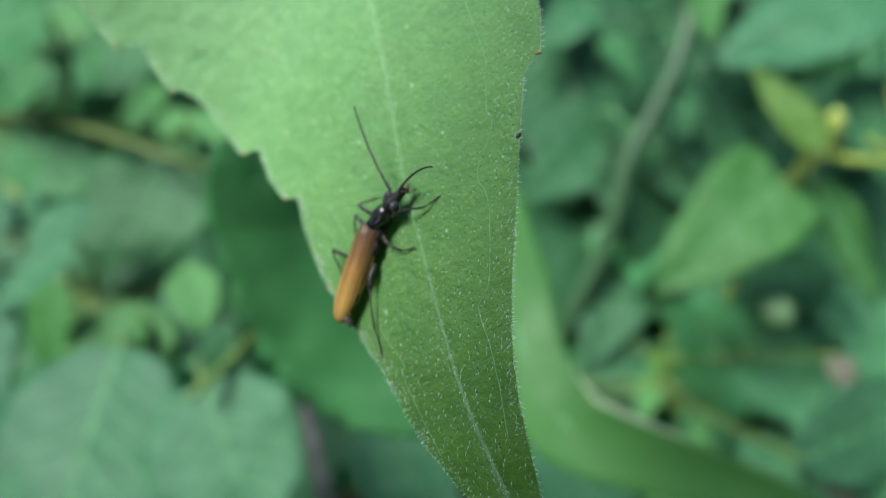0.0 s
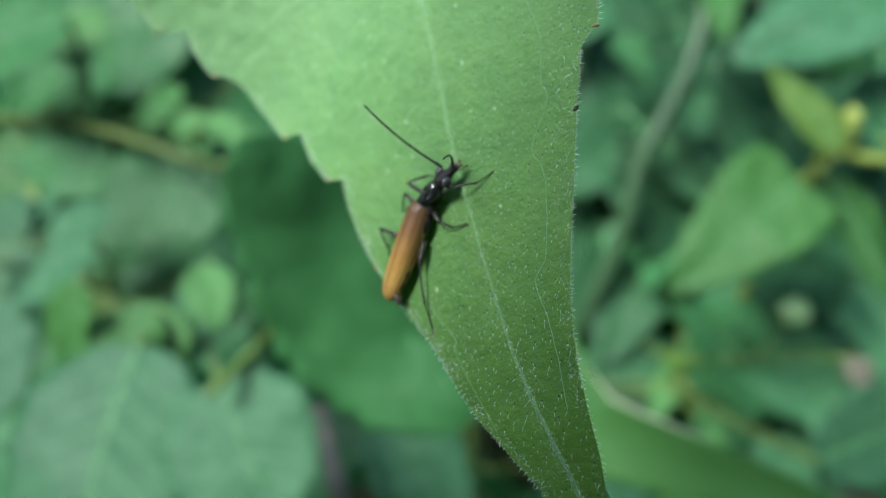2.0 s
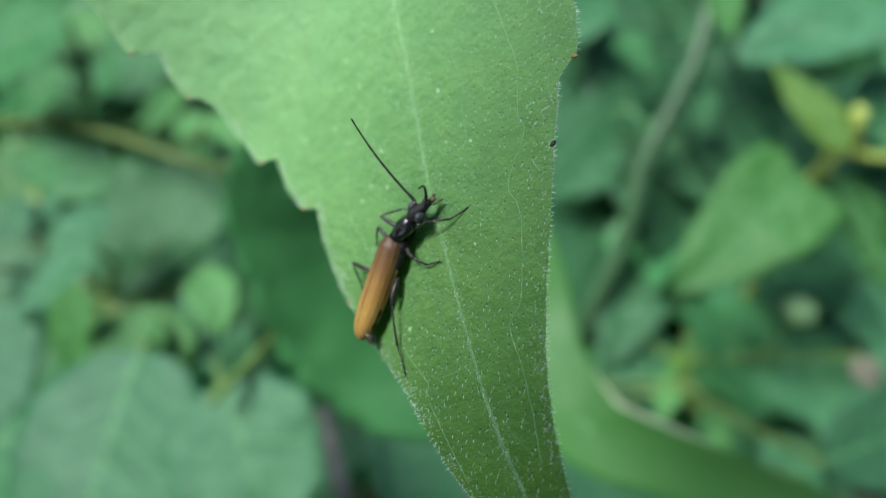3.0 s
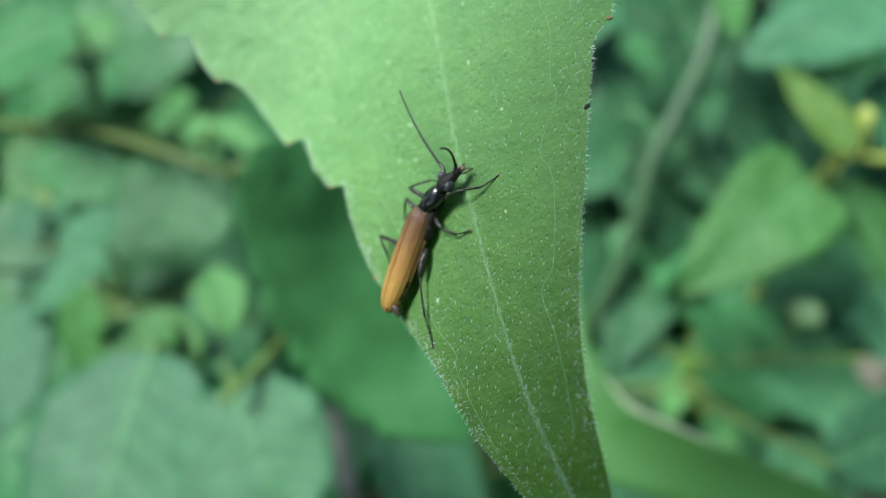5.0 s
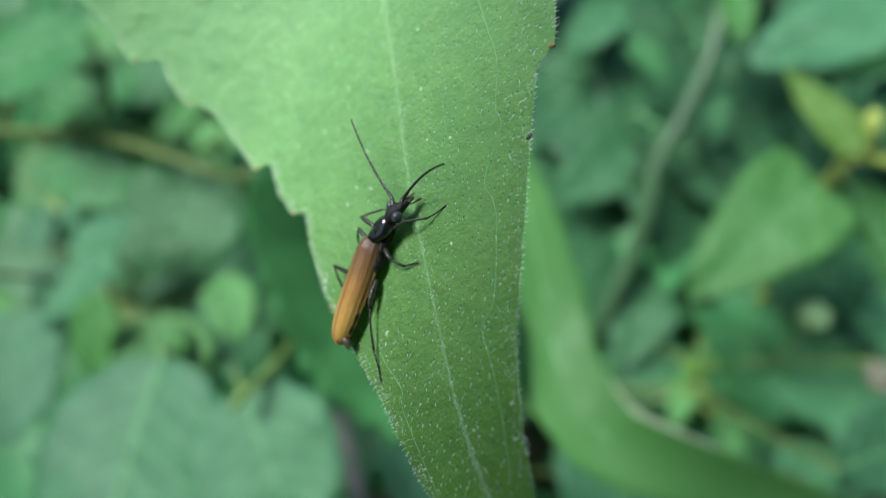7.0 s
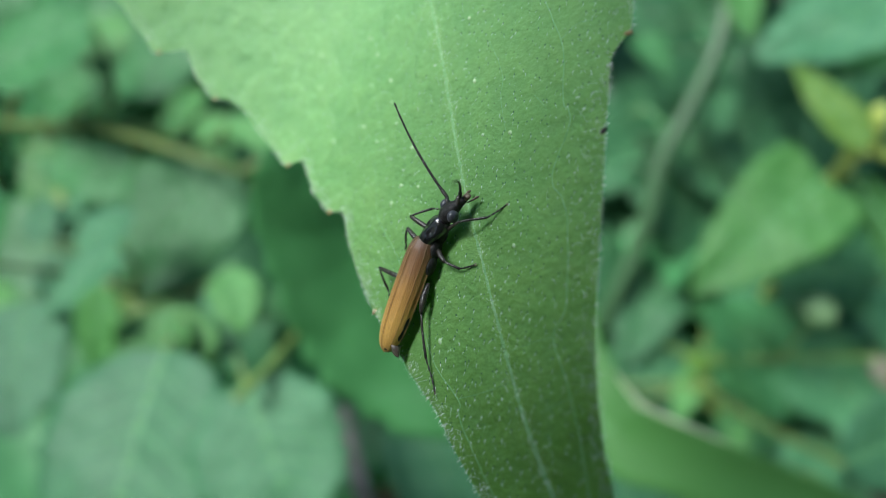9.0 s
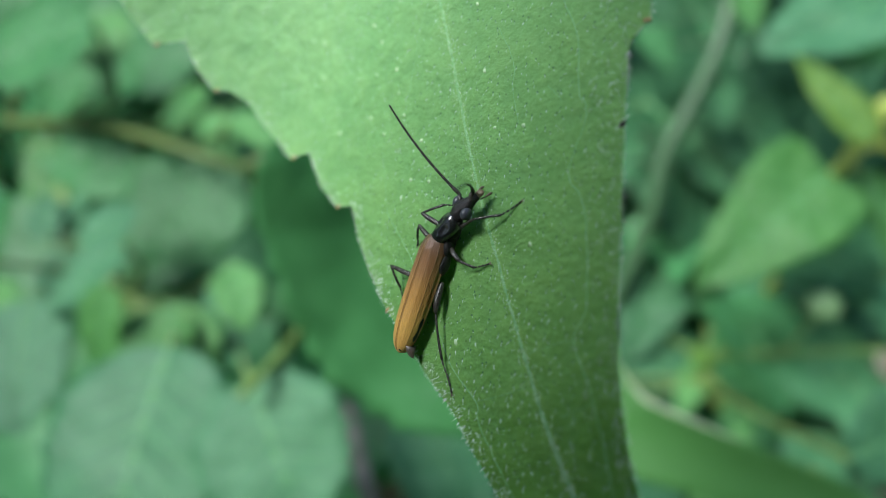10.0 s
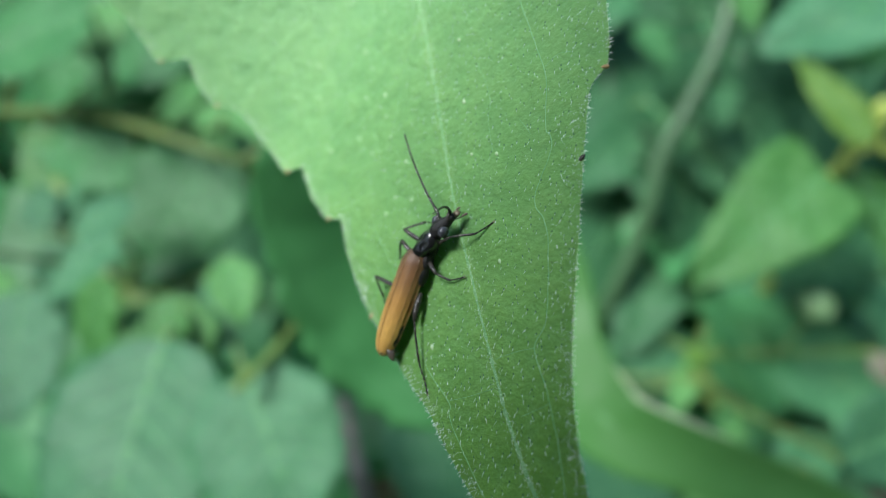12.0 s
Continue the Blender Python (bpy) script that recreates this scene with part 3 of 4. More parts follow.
    part("mouth", bm, TIP, head, "pale brown mouth parts")
    # legs: hip, knee, ankle, foot
    legs = {
        "front_right": [(2.5, -0.85, 0.6), (3.3, -1.95, 0.95), (3.94, -3.14, 0.4), (4.86, -3.78, 0.06)],
        "middle_right": [(1.6, -0.6, 0.55), (1.11, -1.57, 0.62), (1.05, -2.37, 0.25), (1.51, -3.06, 0.05)],
        "hind_right": [(-0.3, -0.75, 0.45), (-1.85, -1.12, 0.62), (-3.88, -2.22, 0.3), (-5.22, -3.34, 0.06)],
        "front_left": [(2.4, 0.3, 0.6), (2.7, 1.65, 1.1), (3.48, 0.81, 0.5), (3.69, 0.2, 0.06)],
        "middle_left": [(1.5, 0.6, 0.6), (2.03, 1.8, 0.9), (1.3, 2.18, 0.4), (0.83, 2.44, 0.06)],
        "hind_left": [(-0.6, 0.6, 0.6), (-0.63, 3.02, 0.9), (-1.63, 2.43, 0.3), (-2.45, 2.09, 0.05)],
    }
    for name, (hip, knee, ankle, foot) in legs.items():
        hip, knee, ankle, foot = map(Vector, (hip, knee, ankle, foot))
        thick = 0.19 if name.startswith("hind_right") else 0.1 if name == "front_right" else 0.14
        bm = bmesh.new()
        path = [hip.lerp(knee, s) + Vector((0, 0, 0.08 * math.sin(math.pi * s))) for s in np.linspace(0, 1, 12)]
        tube(bm, [p * MM for p in path], [MM * (0.06 + (thick - 0.06) * math.sin(math.pi * (0.08 + 0.86 * s)) ** 0.7) for s in np.linspace(0, 1, 12)], 12)
        leg = part("leg", bm, LEG, beetle)
        bm = bmesh.new()
        path = [knee.lerp(ankle, s) + Vector((0, 0, 0.05 * math.sin(math.pi * s))) for s in np.linspace(0, 1, 10)]
        tube(bm, [p * MM for p in path], [MM * (0.055 + 0.02 * s) for s in np.linspace(0, 1, 10)], 9)
        for k in range(26):
            s = random.uniform(0.1, 1)
            p = knee.lerp(ankle, s)
            d = ((ankle - knee).normalized() + Vector((random.uniform(-1, 1), random.uniform(-1, 1), random.uniform(-0.5, 1)))).normalized()
            tube(bm, [p * MM, (p + d * 0.16) * MM], [0.008 * MM, 0.002 * MM], 3)
        part("shin", bm, LEG, leg)
        bm = bmesh.new()
        d = foot - ankle
        for k in range(5):
            a, b = ankle + d * (k / 5), ankle + d * ((k + 0.95) / 5)
            sag = Vector((0, 0, -0.06 * math.sin(math.pi * k / 5)))
            tube(bm, [(a + sag) * MM, (a.lerp(b, 0.75) + sag) * MM, (b + sag) * MM], [0.035 * MM, 0.062 * MM, 0.03 * MM], 8)
        part("foot", bm, LEG, leg)
        bm = bmesh.new()
        for sg in (-1, 1):
            side_way = Vector((-d.y, d.x, 0)).normalized() * 0.06 * sg
            tube(bm, [foot * MM, (foot + d.normalized() * 0.08 + side_way) * MM, (foot + d.normalized() * 0.12 + side_way + Vector((0, 0, -0.06))) * MM], [0.035 * MM, 0.025 * MM, 0.006 * MM], 6)
        part("claw", bm, TIP, leg, "pale brown claw")
    return beetle


beetle = build_beetle()


def build_antenna(parent, length, bend):
    """Eleven joints along +x from the socket, bowed sideways."""
    cuts = [0, 0.09, 0.13] + [0.13 + 0.87 * (k + 1) / 9 for k in range(9)]
    at = lambda s: Vector((length * s, bend * 4 * (s - s * s), 0.0)) * MM
    antenna = None
    for k in range(11):
        bm = bmesh.new()
        a, b = cuts[k], cuts[k + 1]
        r = 0.11 if k == 0 else 0.088 - 0.0035 * k
        tube(bm, [at(a), at(a + (b - a) * 0.15), at(a + (b - a) * 0.8), at(b)], [r * 0.75 * MM, r * 0.9 * MM, r * MM, r * 0.78 * MM], 9)
        if antenna is None:
            antenna = part("antenna", bm, LEG, parent, "long thread-like jointed black antenna")
        else:
            part("joint", bm, LEG, antenna)
    return antenna


antenna_left = build_antenna(beetle, 5.7, 0.22)
antenna_right = build_antenna(beetle, 5.4, 0.34)

# ---- background plants
def leaf_outline(shape, s):
    """Half width, 0 to 0.5, along a leaf from its base (0) to its tip (1)."""
    if shape == "round":
        return 0.5 * max(0.0, math.sin(math.pi * s ** 0.85)) ** 0.55
    if shape == "curled":
        return 0.5 * max(0.0, math.sin(math.pi * s ** 0.85)) ** 0.55
    if shape == "heart":
        return 0.5 * max(0.0, math.sin(math.pi * min(1.0, s + 0.02) ** 0.5)) ** 0.7
    if shape == "lance":
        return 0.5 * max(0.0, math.sin(math.pi * s ** 0.8)) ** 0.8
    return 0.5 * max(0.0, math.sin(math.pi * s ** 0.62)) ** 0.85


CURL = -0.5


def leaf_data(shape):
    """A leaf one unit long and wide, toothed, arched and cupped, with its midrib and veins."""
    bm = bmesh.new()
    rows, cols = 48, 12
    z = lambda x, y: -0.16 * y * y + 0.10 * abs(x) ** 1.2 + 0.03 * noise.noise(Vector((x * 4, y * 4, len(shape)))) + 0.008 * noise.noise(Vector((x * 9, y * 9, len(shape)))) - 0.004 * abs(math.sin(y * 22 - abs(x) * 14)) + (CURL * (0.55 * y * y - 0.35 * y) if shape == "curled" else 0.0)
    top, low = [], []
    for i in range(rows + 1):
        y = i / rows
        w = leaf_outline(shape, y) * (1 + 0.05 * ((i * 7 % 4) / 3 - 0.5) + (0.07 * abs(math.sin(y * 26)) - 0.04 if shape in ("round", "curled") else 0.0) + 0.09 * noise.noise(Vector((y * 6, len(shape), 0.5))))
        t, b = [], []
        for j in range(cols + 1):
            x = (2 * j / cols - 1) * max(w, 0.004)
            yy = y - (0.09 * (abs(x) / 0.5) ** 2 if shape == "heart" and y < 0.3 else 0)
            t.append(bm.verts.new((x, yy, z(x, y))))
            b.append(bm.verts.new((x, yy, z(x, y) - 0.006)))
        top.append(t)
        low.append(b)
    for i in range(rows):
        for j in range(cols):
            bm.faces.new((top[i][j], top[i][j + 1], top[i + 1][j + 1], top[i + 1][j]))
            bm.faces.new((low[i][j], low[i + 1][j], low[i + 1][j + 1], low[i][j + 1]))
        bm.faces.new((top[i][0], top[i + 1][0], low[i + 1][0], low[i][0]))
        bm.faces.new((top[i][cols], low[i][cols], low[i + 1][cols], top[i + 1][cols]))
    bmesh.ops.recalc_face_normals(bm, faces=bm.faces)
    for f in bm.faces:
        f.smooth = True
    blade = bpy.data.meshes.new("leaf")
    bm.to_mesh(blade)
    bm.free()
    bm = bmesh.new()
    p = [(0, y, z(0, y) + 0.002) for y in np.linspace(0, 0.98, 16)]
    tube(bm, p, taper(p, 0.01, 0.002), 6)
    for y0 in (0.08, 0.22, 0.36, 0.5, 0.64):
        for side in (-1, 1):
            q = []
            for s in np.linspace(0, 1, 8):
                y = y0 + 0.3 * s * (1 - 0.3 * s)
                x = side * leaf_outline(shape, min(y, 0.98)) * 0.86 * s
                q.append((x, y, z(x, y) + 0.002))
            tube(bm, q, taper(q, 0.004, 0.001), 5)
    for f in bm.faces:
        f.smooth = True
    veins = bpy.data.meshes.new("vein_network")
    bm.to_mesh(veins)
    bm.free()
    veins.materials.append(VEIN_DIM)
    return blade, veins


SHAPES = {s: leaf_data(s) for s in ("ovate", "round", "heart", "lance", "curled")}
MESHES = {}


def leaf_mesh(shape, tone):
    if (shape, tone) not in MESHES:
        me = SHAPES[shape][0].copy()
        me.materials.append(FOLIAGE[tone])
        MESHES[shape, tone] = me
    return MESHES[shape, tone]


AWAY = Vector((0.0, 0.6, -0.8))


def build_plant(name, label, stem_points, leaves, stem_mat, r_top, r_foot, group="background plants", foot_on_ground=True, tufts=()):
    plant = new(name)
    tagged(plant, label, "plant", group)
    pts = [Vector(p) for p in stem_points]
    if foot_on_ground:
        last = pts[-1]
        pts += [last + Vector((0.01, 0.03, -0.45 * last.z)), Vector((last.x + 0.015, last.y + 0.05, 0.0))]
    path = smooth_path(pts, 8)
    bm = bmesh.new()
    tube(bm, path, taper(path, r_top, r_foot), 10)
    part("stem", bm, stem_mat, plant)
    rng = random.Random(len(leaves) * 7 + len(name))
    leaves = list(leaves)
    for count, centre, spread, size, tones in tufts:
        for _ in range(count):
            p = Vector(centre) + Vector([rng.gauss(0, 0.5) * w for w in spread])
            e = (pose(0, 0, 0, rng.gauss(32, 16), 0, 0) @ pose(0, 0, 0, 0, rng.gauss(0, 18), rng.uniform(0, 360))).to_euler()
            length = size * rng.uniform(0.6, 1.3)
            leaves.append((rng.choice(("ovate", "round", "ovate", "lance")), rng.choice(tones), *p, *[math.degrees(a) for a in e], length, length * rng.uniform(0.5, 0.8)))
    for shape, tone, x, y, z, rx, ry, rz, length, width in leaves:
        ob = new("leaf", leaf_mesh(shape, tone))
        ob.parent = plant
        ob.matrix_basis = pose(x, y, z, rx, ry, rz) @ Matrix.Diagonal((width, length, length, 1))
        vein = new("vein_network", SHAPES[shape][1])
        vein.parent = ob
        base = Vector((x, y, z))
        near = min(path, key=lambda p: (p - base).length + (0.2 if p.z > base.z + 0.02 else 0.0))
        bm = bmesh.new()
        q = smooth_path([base, base.lerp(near, 0.45) + AWAY * 0.3 * (near - base).length, near], 7)
        tube(bm, q, taper(q, 0.0009, 0.0012), 7)
        part("leaf_stalk", bm, stem_mat, plant)
    return plant


STEM_BIG = [(-0.004, 0.155, 0.422), (0.004, 0.175, 0.357), (0.017, 0.205, 0.161)]
LEAVES_BIG = [
    ("curled", "mid", 0.0042, 0.0709, 0.4293, 146, 19, -141, 0.070, 0.043),
]
STEM_LEFT = [(-0.164, 0.194, 0.390), (-0.146, 0.172, 0.375), (-0.132, 0.154, 0.361), (-0.151, 0.167, 0.292)]
LEAVES_LEFT = [
    ("round", "blue", -0.0570, 0.0885, 0.4174, -15, 12, -157, 0.038, 0.037),
    ("round", "blue", -0.0829, 0.1021, 0.4125, -15, 7, 169, 0.055, 0.054),
    ("ovate", "bright", -0.0936, 0.1254, 0.4020, -19, -2, -170, 0.039, 0.031),
    ("round", "blue", -0.1331, 0.1503, 0.4017, 23, 1, -56, 0.022, 0.021),
    ("ovate", "blue", -0.1593, 0.1729, 0.3865, 26, -6, -36, 0.019, 0.017),
    ("ovate", "blue", -0.1630, 0.1768, 0.3734, -27, -6, -155, 0.037, 0.023),
    ("ovate", "mid", -0.0989, 0.2014, 0.3985, -23, -18, 156, 0.065, 0.050),
    ("ovate", "blue", -0.0797, 0.1487, 0.3897, -13, -11, 174, 0.032, 0.020),
    ("ovate", "light", -0.1297, 0.1572, 0.3667, -13, 6, -154, 0.025, 0.015),
    ("ovate", "light", -0.0909, 0.1441, 0.3756, -11, -8, 145, 0.025, 0.016),
    ("round", "blue", -0.1427, 0.1314, 0.3977, -14, 2, -172, 0.042, 0.033),
    ("ovate", "blue", -0.1117, 0.1428, 0.4099, -12, 4, 131, 0.031, 0.021),
    ("round", "bright", -0.0873, 0.1206, 0.4019, -24, 12, 143, 0.018, 0.019),
]
STEM_UPPERLEFT = [(-0.195, 0.223, 0.402), (-0.156, 0.211, 0.408), (-0.131, 0.201, 0.411), (-0.105, 0.189, 0.411), (-0.086, 0.183, 0.408), (-0.065, 0.194, 0.390)]
LEAVES_UPPERLEFT = [
    ("round", "light", -0.1542, 0.2599, 0.4309, -14, 2, -172, 0.031, 0.025),
    ("ovate", "mid", -0.1527, 0.2465, 0.4155, -23, -20, 120, 0.046, 0.030),
    ("ovate", "bright", -0.1841, 0.2117, 0.3942, -15, 31, -107, 0.095, 0.051),
    ("ovate", "light", -0.1122, 0.2340, 0.4098, -7, -19, 158, 0.034, 0.013),
    ("ovate", "mid", -0.1559, 0.2205, 0.3950, -6, 13, -114, 0.055, 0.020),
    ("ovate", "mid", -0.1320, 0.1979, 0.3914, 11, -26, 67, 0.057, 0.034),
    ("ovate", "light", -0.1089, 0.2232, 0.4055, -17, -2, -151, 0.026, 0.014),
    ("round", "mid", -0.1406, 0.2244, 0.4428, -6, -13, 114, 0.044, 0.045),
    ("ovate", "light", -0.0978, 0.2166, 0.4067, -8, 12, -125, 0.031, 0.012),
]
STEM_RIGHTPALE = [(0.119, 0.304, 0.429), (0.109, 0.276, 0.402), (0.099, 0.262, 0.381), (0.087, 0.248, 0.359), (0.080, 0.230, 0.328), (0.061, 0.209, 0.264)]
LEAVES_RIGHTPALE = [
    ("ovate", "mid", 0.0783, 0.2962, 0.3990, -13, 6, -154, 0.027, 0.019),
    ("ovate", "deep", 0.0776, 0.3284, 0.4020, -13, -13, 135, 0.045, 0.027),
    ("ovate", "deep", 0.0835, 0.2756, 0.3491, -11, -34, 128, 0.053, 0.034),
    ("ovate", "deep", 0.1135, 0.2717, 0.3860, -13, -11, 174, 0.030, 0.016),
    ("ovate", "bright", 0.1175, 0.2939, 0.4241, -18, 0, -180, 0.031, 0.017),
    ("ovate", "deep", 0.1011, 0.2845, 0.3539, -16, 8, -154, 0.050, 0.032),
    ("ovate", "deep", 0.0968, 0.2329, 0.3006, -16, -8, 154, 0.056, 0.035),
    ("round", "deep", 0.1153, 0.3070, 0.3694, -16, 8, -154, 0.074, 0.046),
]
STEM_YELLOW_HERB = [(0.188, 0.198, 0.395), (0.166, 0.197, 0.399), (0.146, 0.198, 0.401), (0.141, 0.203, 0.407)]
LEAVES_YELLOW = [
    ("heart", "bright", 0.1263, 0.1903, 0.3958, -23, -18, 131, 0.064, 0.041),
    ("ovate", "yellow", 0.1282, 0.1798, 0.4168, 31, -27, 19, 0.039, 0.014),
    ("ovate", "bright", 0.1412, 0.1961, 0.3914, -28, -2, -148, 0.056, 0.025),
    ("round", "blue", 0.2057, 0.2742, 0.4332, -10, -17, 105, 0.090, 0.045),
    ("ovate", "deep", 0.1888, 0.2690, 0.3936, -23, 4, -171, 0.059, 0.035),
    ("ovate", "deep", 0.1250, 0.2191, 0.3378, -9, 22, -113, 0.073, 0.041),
]
STEM_BACK = [(0.005, 0.293, 0.320), (0.005, 0.232, 0.245), (0.012, 0.176, 0.160)]
LEAVES_BACK = [
    ("ovate", "mid", -0.1385, 0.3394, 0.4007, -15, -25, 111, 0.125, 0.103),
    ("round", "mid", -0.1915, 0.3346, 0.3840, -19, 22, -122, 0.127, 0.095),
    ("round", "mid", -0.2001, 0.2979, 0.3296, -23, -4, 171, 0.145, 0.111),
    ("ovate", "pale", -0.1774, 0.2895, 0.3213, -25, 13, -154, 0.131, 0.103),
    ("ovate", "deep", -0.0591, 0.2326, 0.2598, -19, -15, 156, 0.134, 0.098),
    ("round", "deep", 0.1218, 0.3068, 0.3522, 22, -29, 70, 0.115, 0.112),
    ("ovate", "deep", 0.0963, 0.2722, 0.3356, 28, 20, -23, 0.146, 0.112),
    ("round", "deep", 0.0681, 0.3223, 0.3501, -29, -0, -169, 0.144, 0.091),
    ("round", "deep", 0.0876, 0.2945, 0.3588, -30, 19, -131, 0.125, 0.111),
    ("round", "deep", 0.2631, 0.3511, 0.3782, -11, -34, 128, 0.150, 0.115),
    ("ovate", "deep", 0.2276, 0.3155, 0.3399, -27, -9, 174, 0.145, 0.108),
    ("round", "mid", 0.0406, 0.2402, 0.2830, -13, 20, -124, 0.139, 0.100),
    ("ovate", "pale", 0.2374, 0.2201, 0.2816, -11, -16, 111, 0.141, 0.118),
    ("round", "pale", 0.2829, 0.1278, 0.2425, -2, -17, 62, 0.149, 0.125),
    ("ovate", "pale", 0.0513, 0.1978, 0.2258, -3, 19, -116, 0.150, 0.117),
]
STEM_LOWRIGHT = [(0.106, 0.182, 0.293), (0.105, 0.173, 0.282), (0.122, 0.163, 0.263), (0.146, 0.145, 0.229)]
LEAVES_LOWRIGHT = [
    ("round", "yellow", 0.0963, 0.1810, 0.2980, -6, 13, -114, 0.012, 0.010),
    ("ovate", "light", 0.1043, 0.1834, 0.2852, -13, -6, 154, 0.030, 0.014),
    ("round", "light", 0.1148, 0.1645, 0.2827, -14, 2, -172, 0.021, 0.014),
    ("ovate", "mid", 0.1119, 0.1961, 0.2956, -13, 13, -135, 0.056, 0.039),
    ("ovate", "pale", 0.1423, 0.1937, 0.2906, -8, 12, -125, 0.072, 0.050),
    ("ovate", "pale", 0.1719, 0.1740, 0.2839, -16, 8, -154, 0.056, 0.040),
    ("round", "pale", 0.1623, 0.1971, 0.2604, -15, 7, 169, 0.058, 0.044),
    ("ovate", "pale", 0.1855, 0.2031, 0.3256, -18, 3, -171, 0.056, 0.033),
    ("round", "blue", 0.0784, 0.2143, 0.2837, -16, 8, -154, 0.050, 0.038),
    ("ovate", "pale", 0.1637, 0.1432, 0.2651, -4, -18, 102, 0.062, 0.034),
    ("round", "blue", 0.0472, 0.1532, 0.2895, -16, 8, -154, 0.063, 0.044),
    ("round", "blue", -0.0289, 0.1490, 0.3135, -16, 8, -154, 0.063, 0.041),
    ("ovate", "dry", 0.1617, 0.1599, 0.3280, -28, 27, 178, 0.015, 0.011),
    ("ovate", "dry", 0.1239, 0.0969, 0.3499, -6, 32, -147, 0.010, 0.010),
]
big = build_plant("broad_leaved_plant", "broad dark green leaves close behind the main leaf", STEM_BIG, LEAVES_BIG, STEM, 0.0015, 0.003)


def build_sweeping_leaf(parent):
    """A long lance leaf that hangs down and then sweeps out sideways, one rolled edge painted sunlit."""
    spine = smooth_path([(0.0072, 0.1271, 0.4650), (0.0108, 0.1162, 0.4541), (0.0154, 0.0993, 0.4400), (0.0180, 0.0838, 0.4316), (0.0260, 0.0710, 0.4272), (0.0393, 0.0639, 0.4272), (0.0535, 0.0587, 0.4276), (0.0657, 0.0538, 0.4284), (0.0751, 0.0503, 0.4278)], 8)
    widths = [0.0010, 0.0116, 0.0172, 0.0185, 0.0165, 0.0139, 0.0105, 0.0064, 0.0006]
    n = len(spine) - 1
    bm = bmesh.new()
    rows, rim = [], []
    for i, p in enumerate(spine):
        d = (spine[min(i + 1, n)] - spine[max(i - 1, 0)]).normalized()
        face = Vector((-0.2, -0.6, 0.77))
        across = d.cross(face).normalized()
        face = across.cross(d).normalized()
        w = float(np.interp(i / n * (len(widths) - 1), range(len(widths)), widths)) * (1 + 0.04 * noise.noise(Vector((i * 0.4, 2, 0))))
        ring = [p + across * w * c + face * w * (0.22 * abs(c) ** 1.5 + 0.02 * noise.noise(Vector((i * 0.3, c * 5, 1)))) for c in np.linspace(-0.5, 0.5, 11)]
        ring += [q - face * 0.0004 for q in reversed(ring)]
        rows.append(ring)
        rim.append(ring[0])
    loft(bm, rows)
    leaf = part("leaf", bm, FOLIAGE["lush"], parent, "long fresh green leaf with a painted sunlit edge")
    bm = bmesh.new()
    edge = rim[27:46]
    tube(bm, edge, [0.0001 + 0.0004 * math.sin(math.pi * k / 18) for k in range(19)], 8)
    part("rolled_edge", bm, EDGE, leaf, "rolled leaf edge with a sun glint in its pale colour")
    bm = bmesh.new()
    path = [p + Vector((0, 0.0003, -0.0003)) for p in spine]
    tube(bm, path, taper(path, 0.0006, 0.0002), 6)
    part("midrib", bm, VEIN_DIM, leaf)


build_sweeping_leaf(big)
build_plant("round_leaved_herb", "herb with rounded blue-green leaves on a diagonal stem", STEM_LEFT, LEAVES_LEFT, STEM, 0.0022, 0.003,
            tufts=[(3, (-0.136, 0.181, 0.36), (0.075, 0.06, 0.06), 0.04, ('mid', 'blue', 'mid')), (5, (-0.100, 0.141, 0.341), (0.05, 0.04, 0.04), 0.034, ('mid', 'mid', 'deep')), (7, (-0.134, 0.149, 0.367), (0.08, 0.03, 0.05), 0.026, ('light', 'blue', 'bright'))])
build_plant("arching_herb", "herb with a brownish arching stem and small leaves", STEM_UPPERLEFT, LEAVES_UPPERLEFT, STEM_BROWN, 0.002, 0.0016,
            tufts=[(5, (-0.136, 0.265, 0.395), (0.12, 0.05, 0.07), 0.05, ('mid', 'mid', 'deep'))])
build_plant("pale_stemmed_herb", "herb with a tall pale green leaning stem", STEM_RIGHTPALE, LEAVES_RIGHTPALE, STEM_PALE, 0.0042, 0.0042,
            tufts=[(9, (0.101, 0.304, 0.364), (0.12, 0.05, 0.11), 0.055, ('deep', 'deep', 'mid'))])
build_plant("yellow_stemmed_herb", "herb with bright heart-shaped and yellowish leaves on a yellow stem", STEM_YELLOW_HERB, LEAVES_YELLOW, STEM_YELLOW, 0.0016, 0.0028)
build_plant("low_herb", "low herb with small yellow-green and dark leaves", STEM_LOWRIGHT, LEAVES_LOWRIGHT, STEM, 0.0015, 0.003,
            tufts=[(16, (0.155, 0.181, 0.265), (0.17, 0.08, 0.08), 0.045, ('mid', 'light', 'mid', 'blue'))])

build_plant("large_leaved_herb", "herb with large smooth overlapping dark green leaves", STEM_BACK, LEAVES_BACK, STEM, 0.002, 0.004)

# the stem that carries the main leaf, out to the left of it
bm = bmesh.new()
path = smooth_path([(-0.034, 0.108, 0.588), (-0.12, 0.10, 0.61), (-0.26, 0.07, 0.56), (-0.37, 0.05, 0.4), (-0.4, 0.04, 0.2), (-0.4, 0.04, 0.0)], 8)
tube(bm, path, taper(path, 0.0013, 0.004), 10)
tagged(finish("leaf_bearing_stem", bm, STEM), "green arching stem that carries the hairy leaf", "stem")

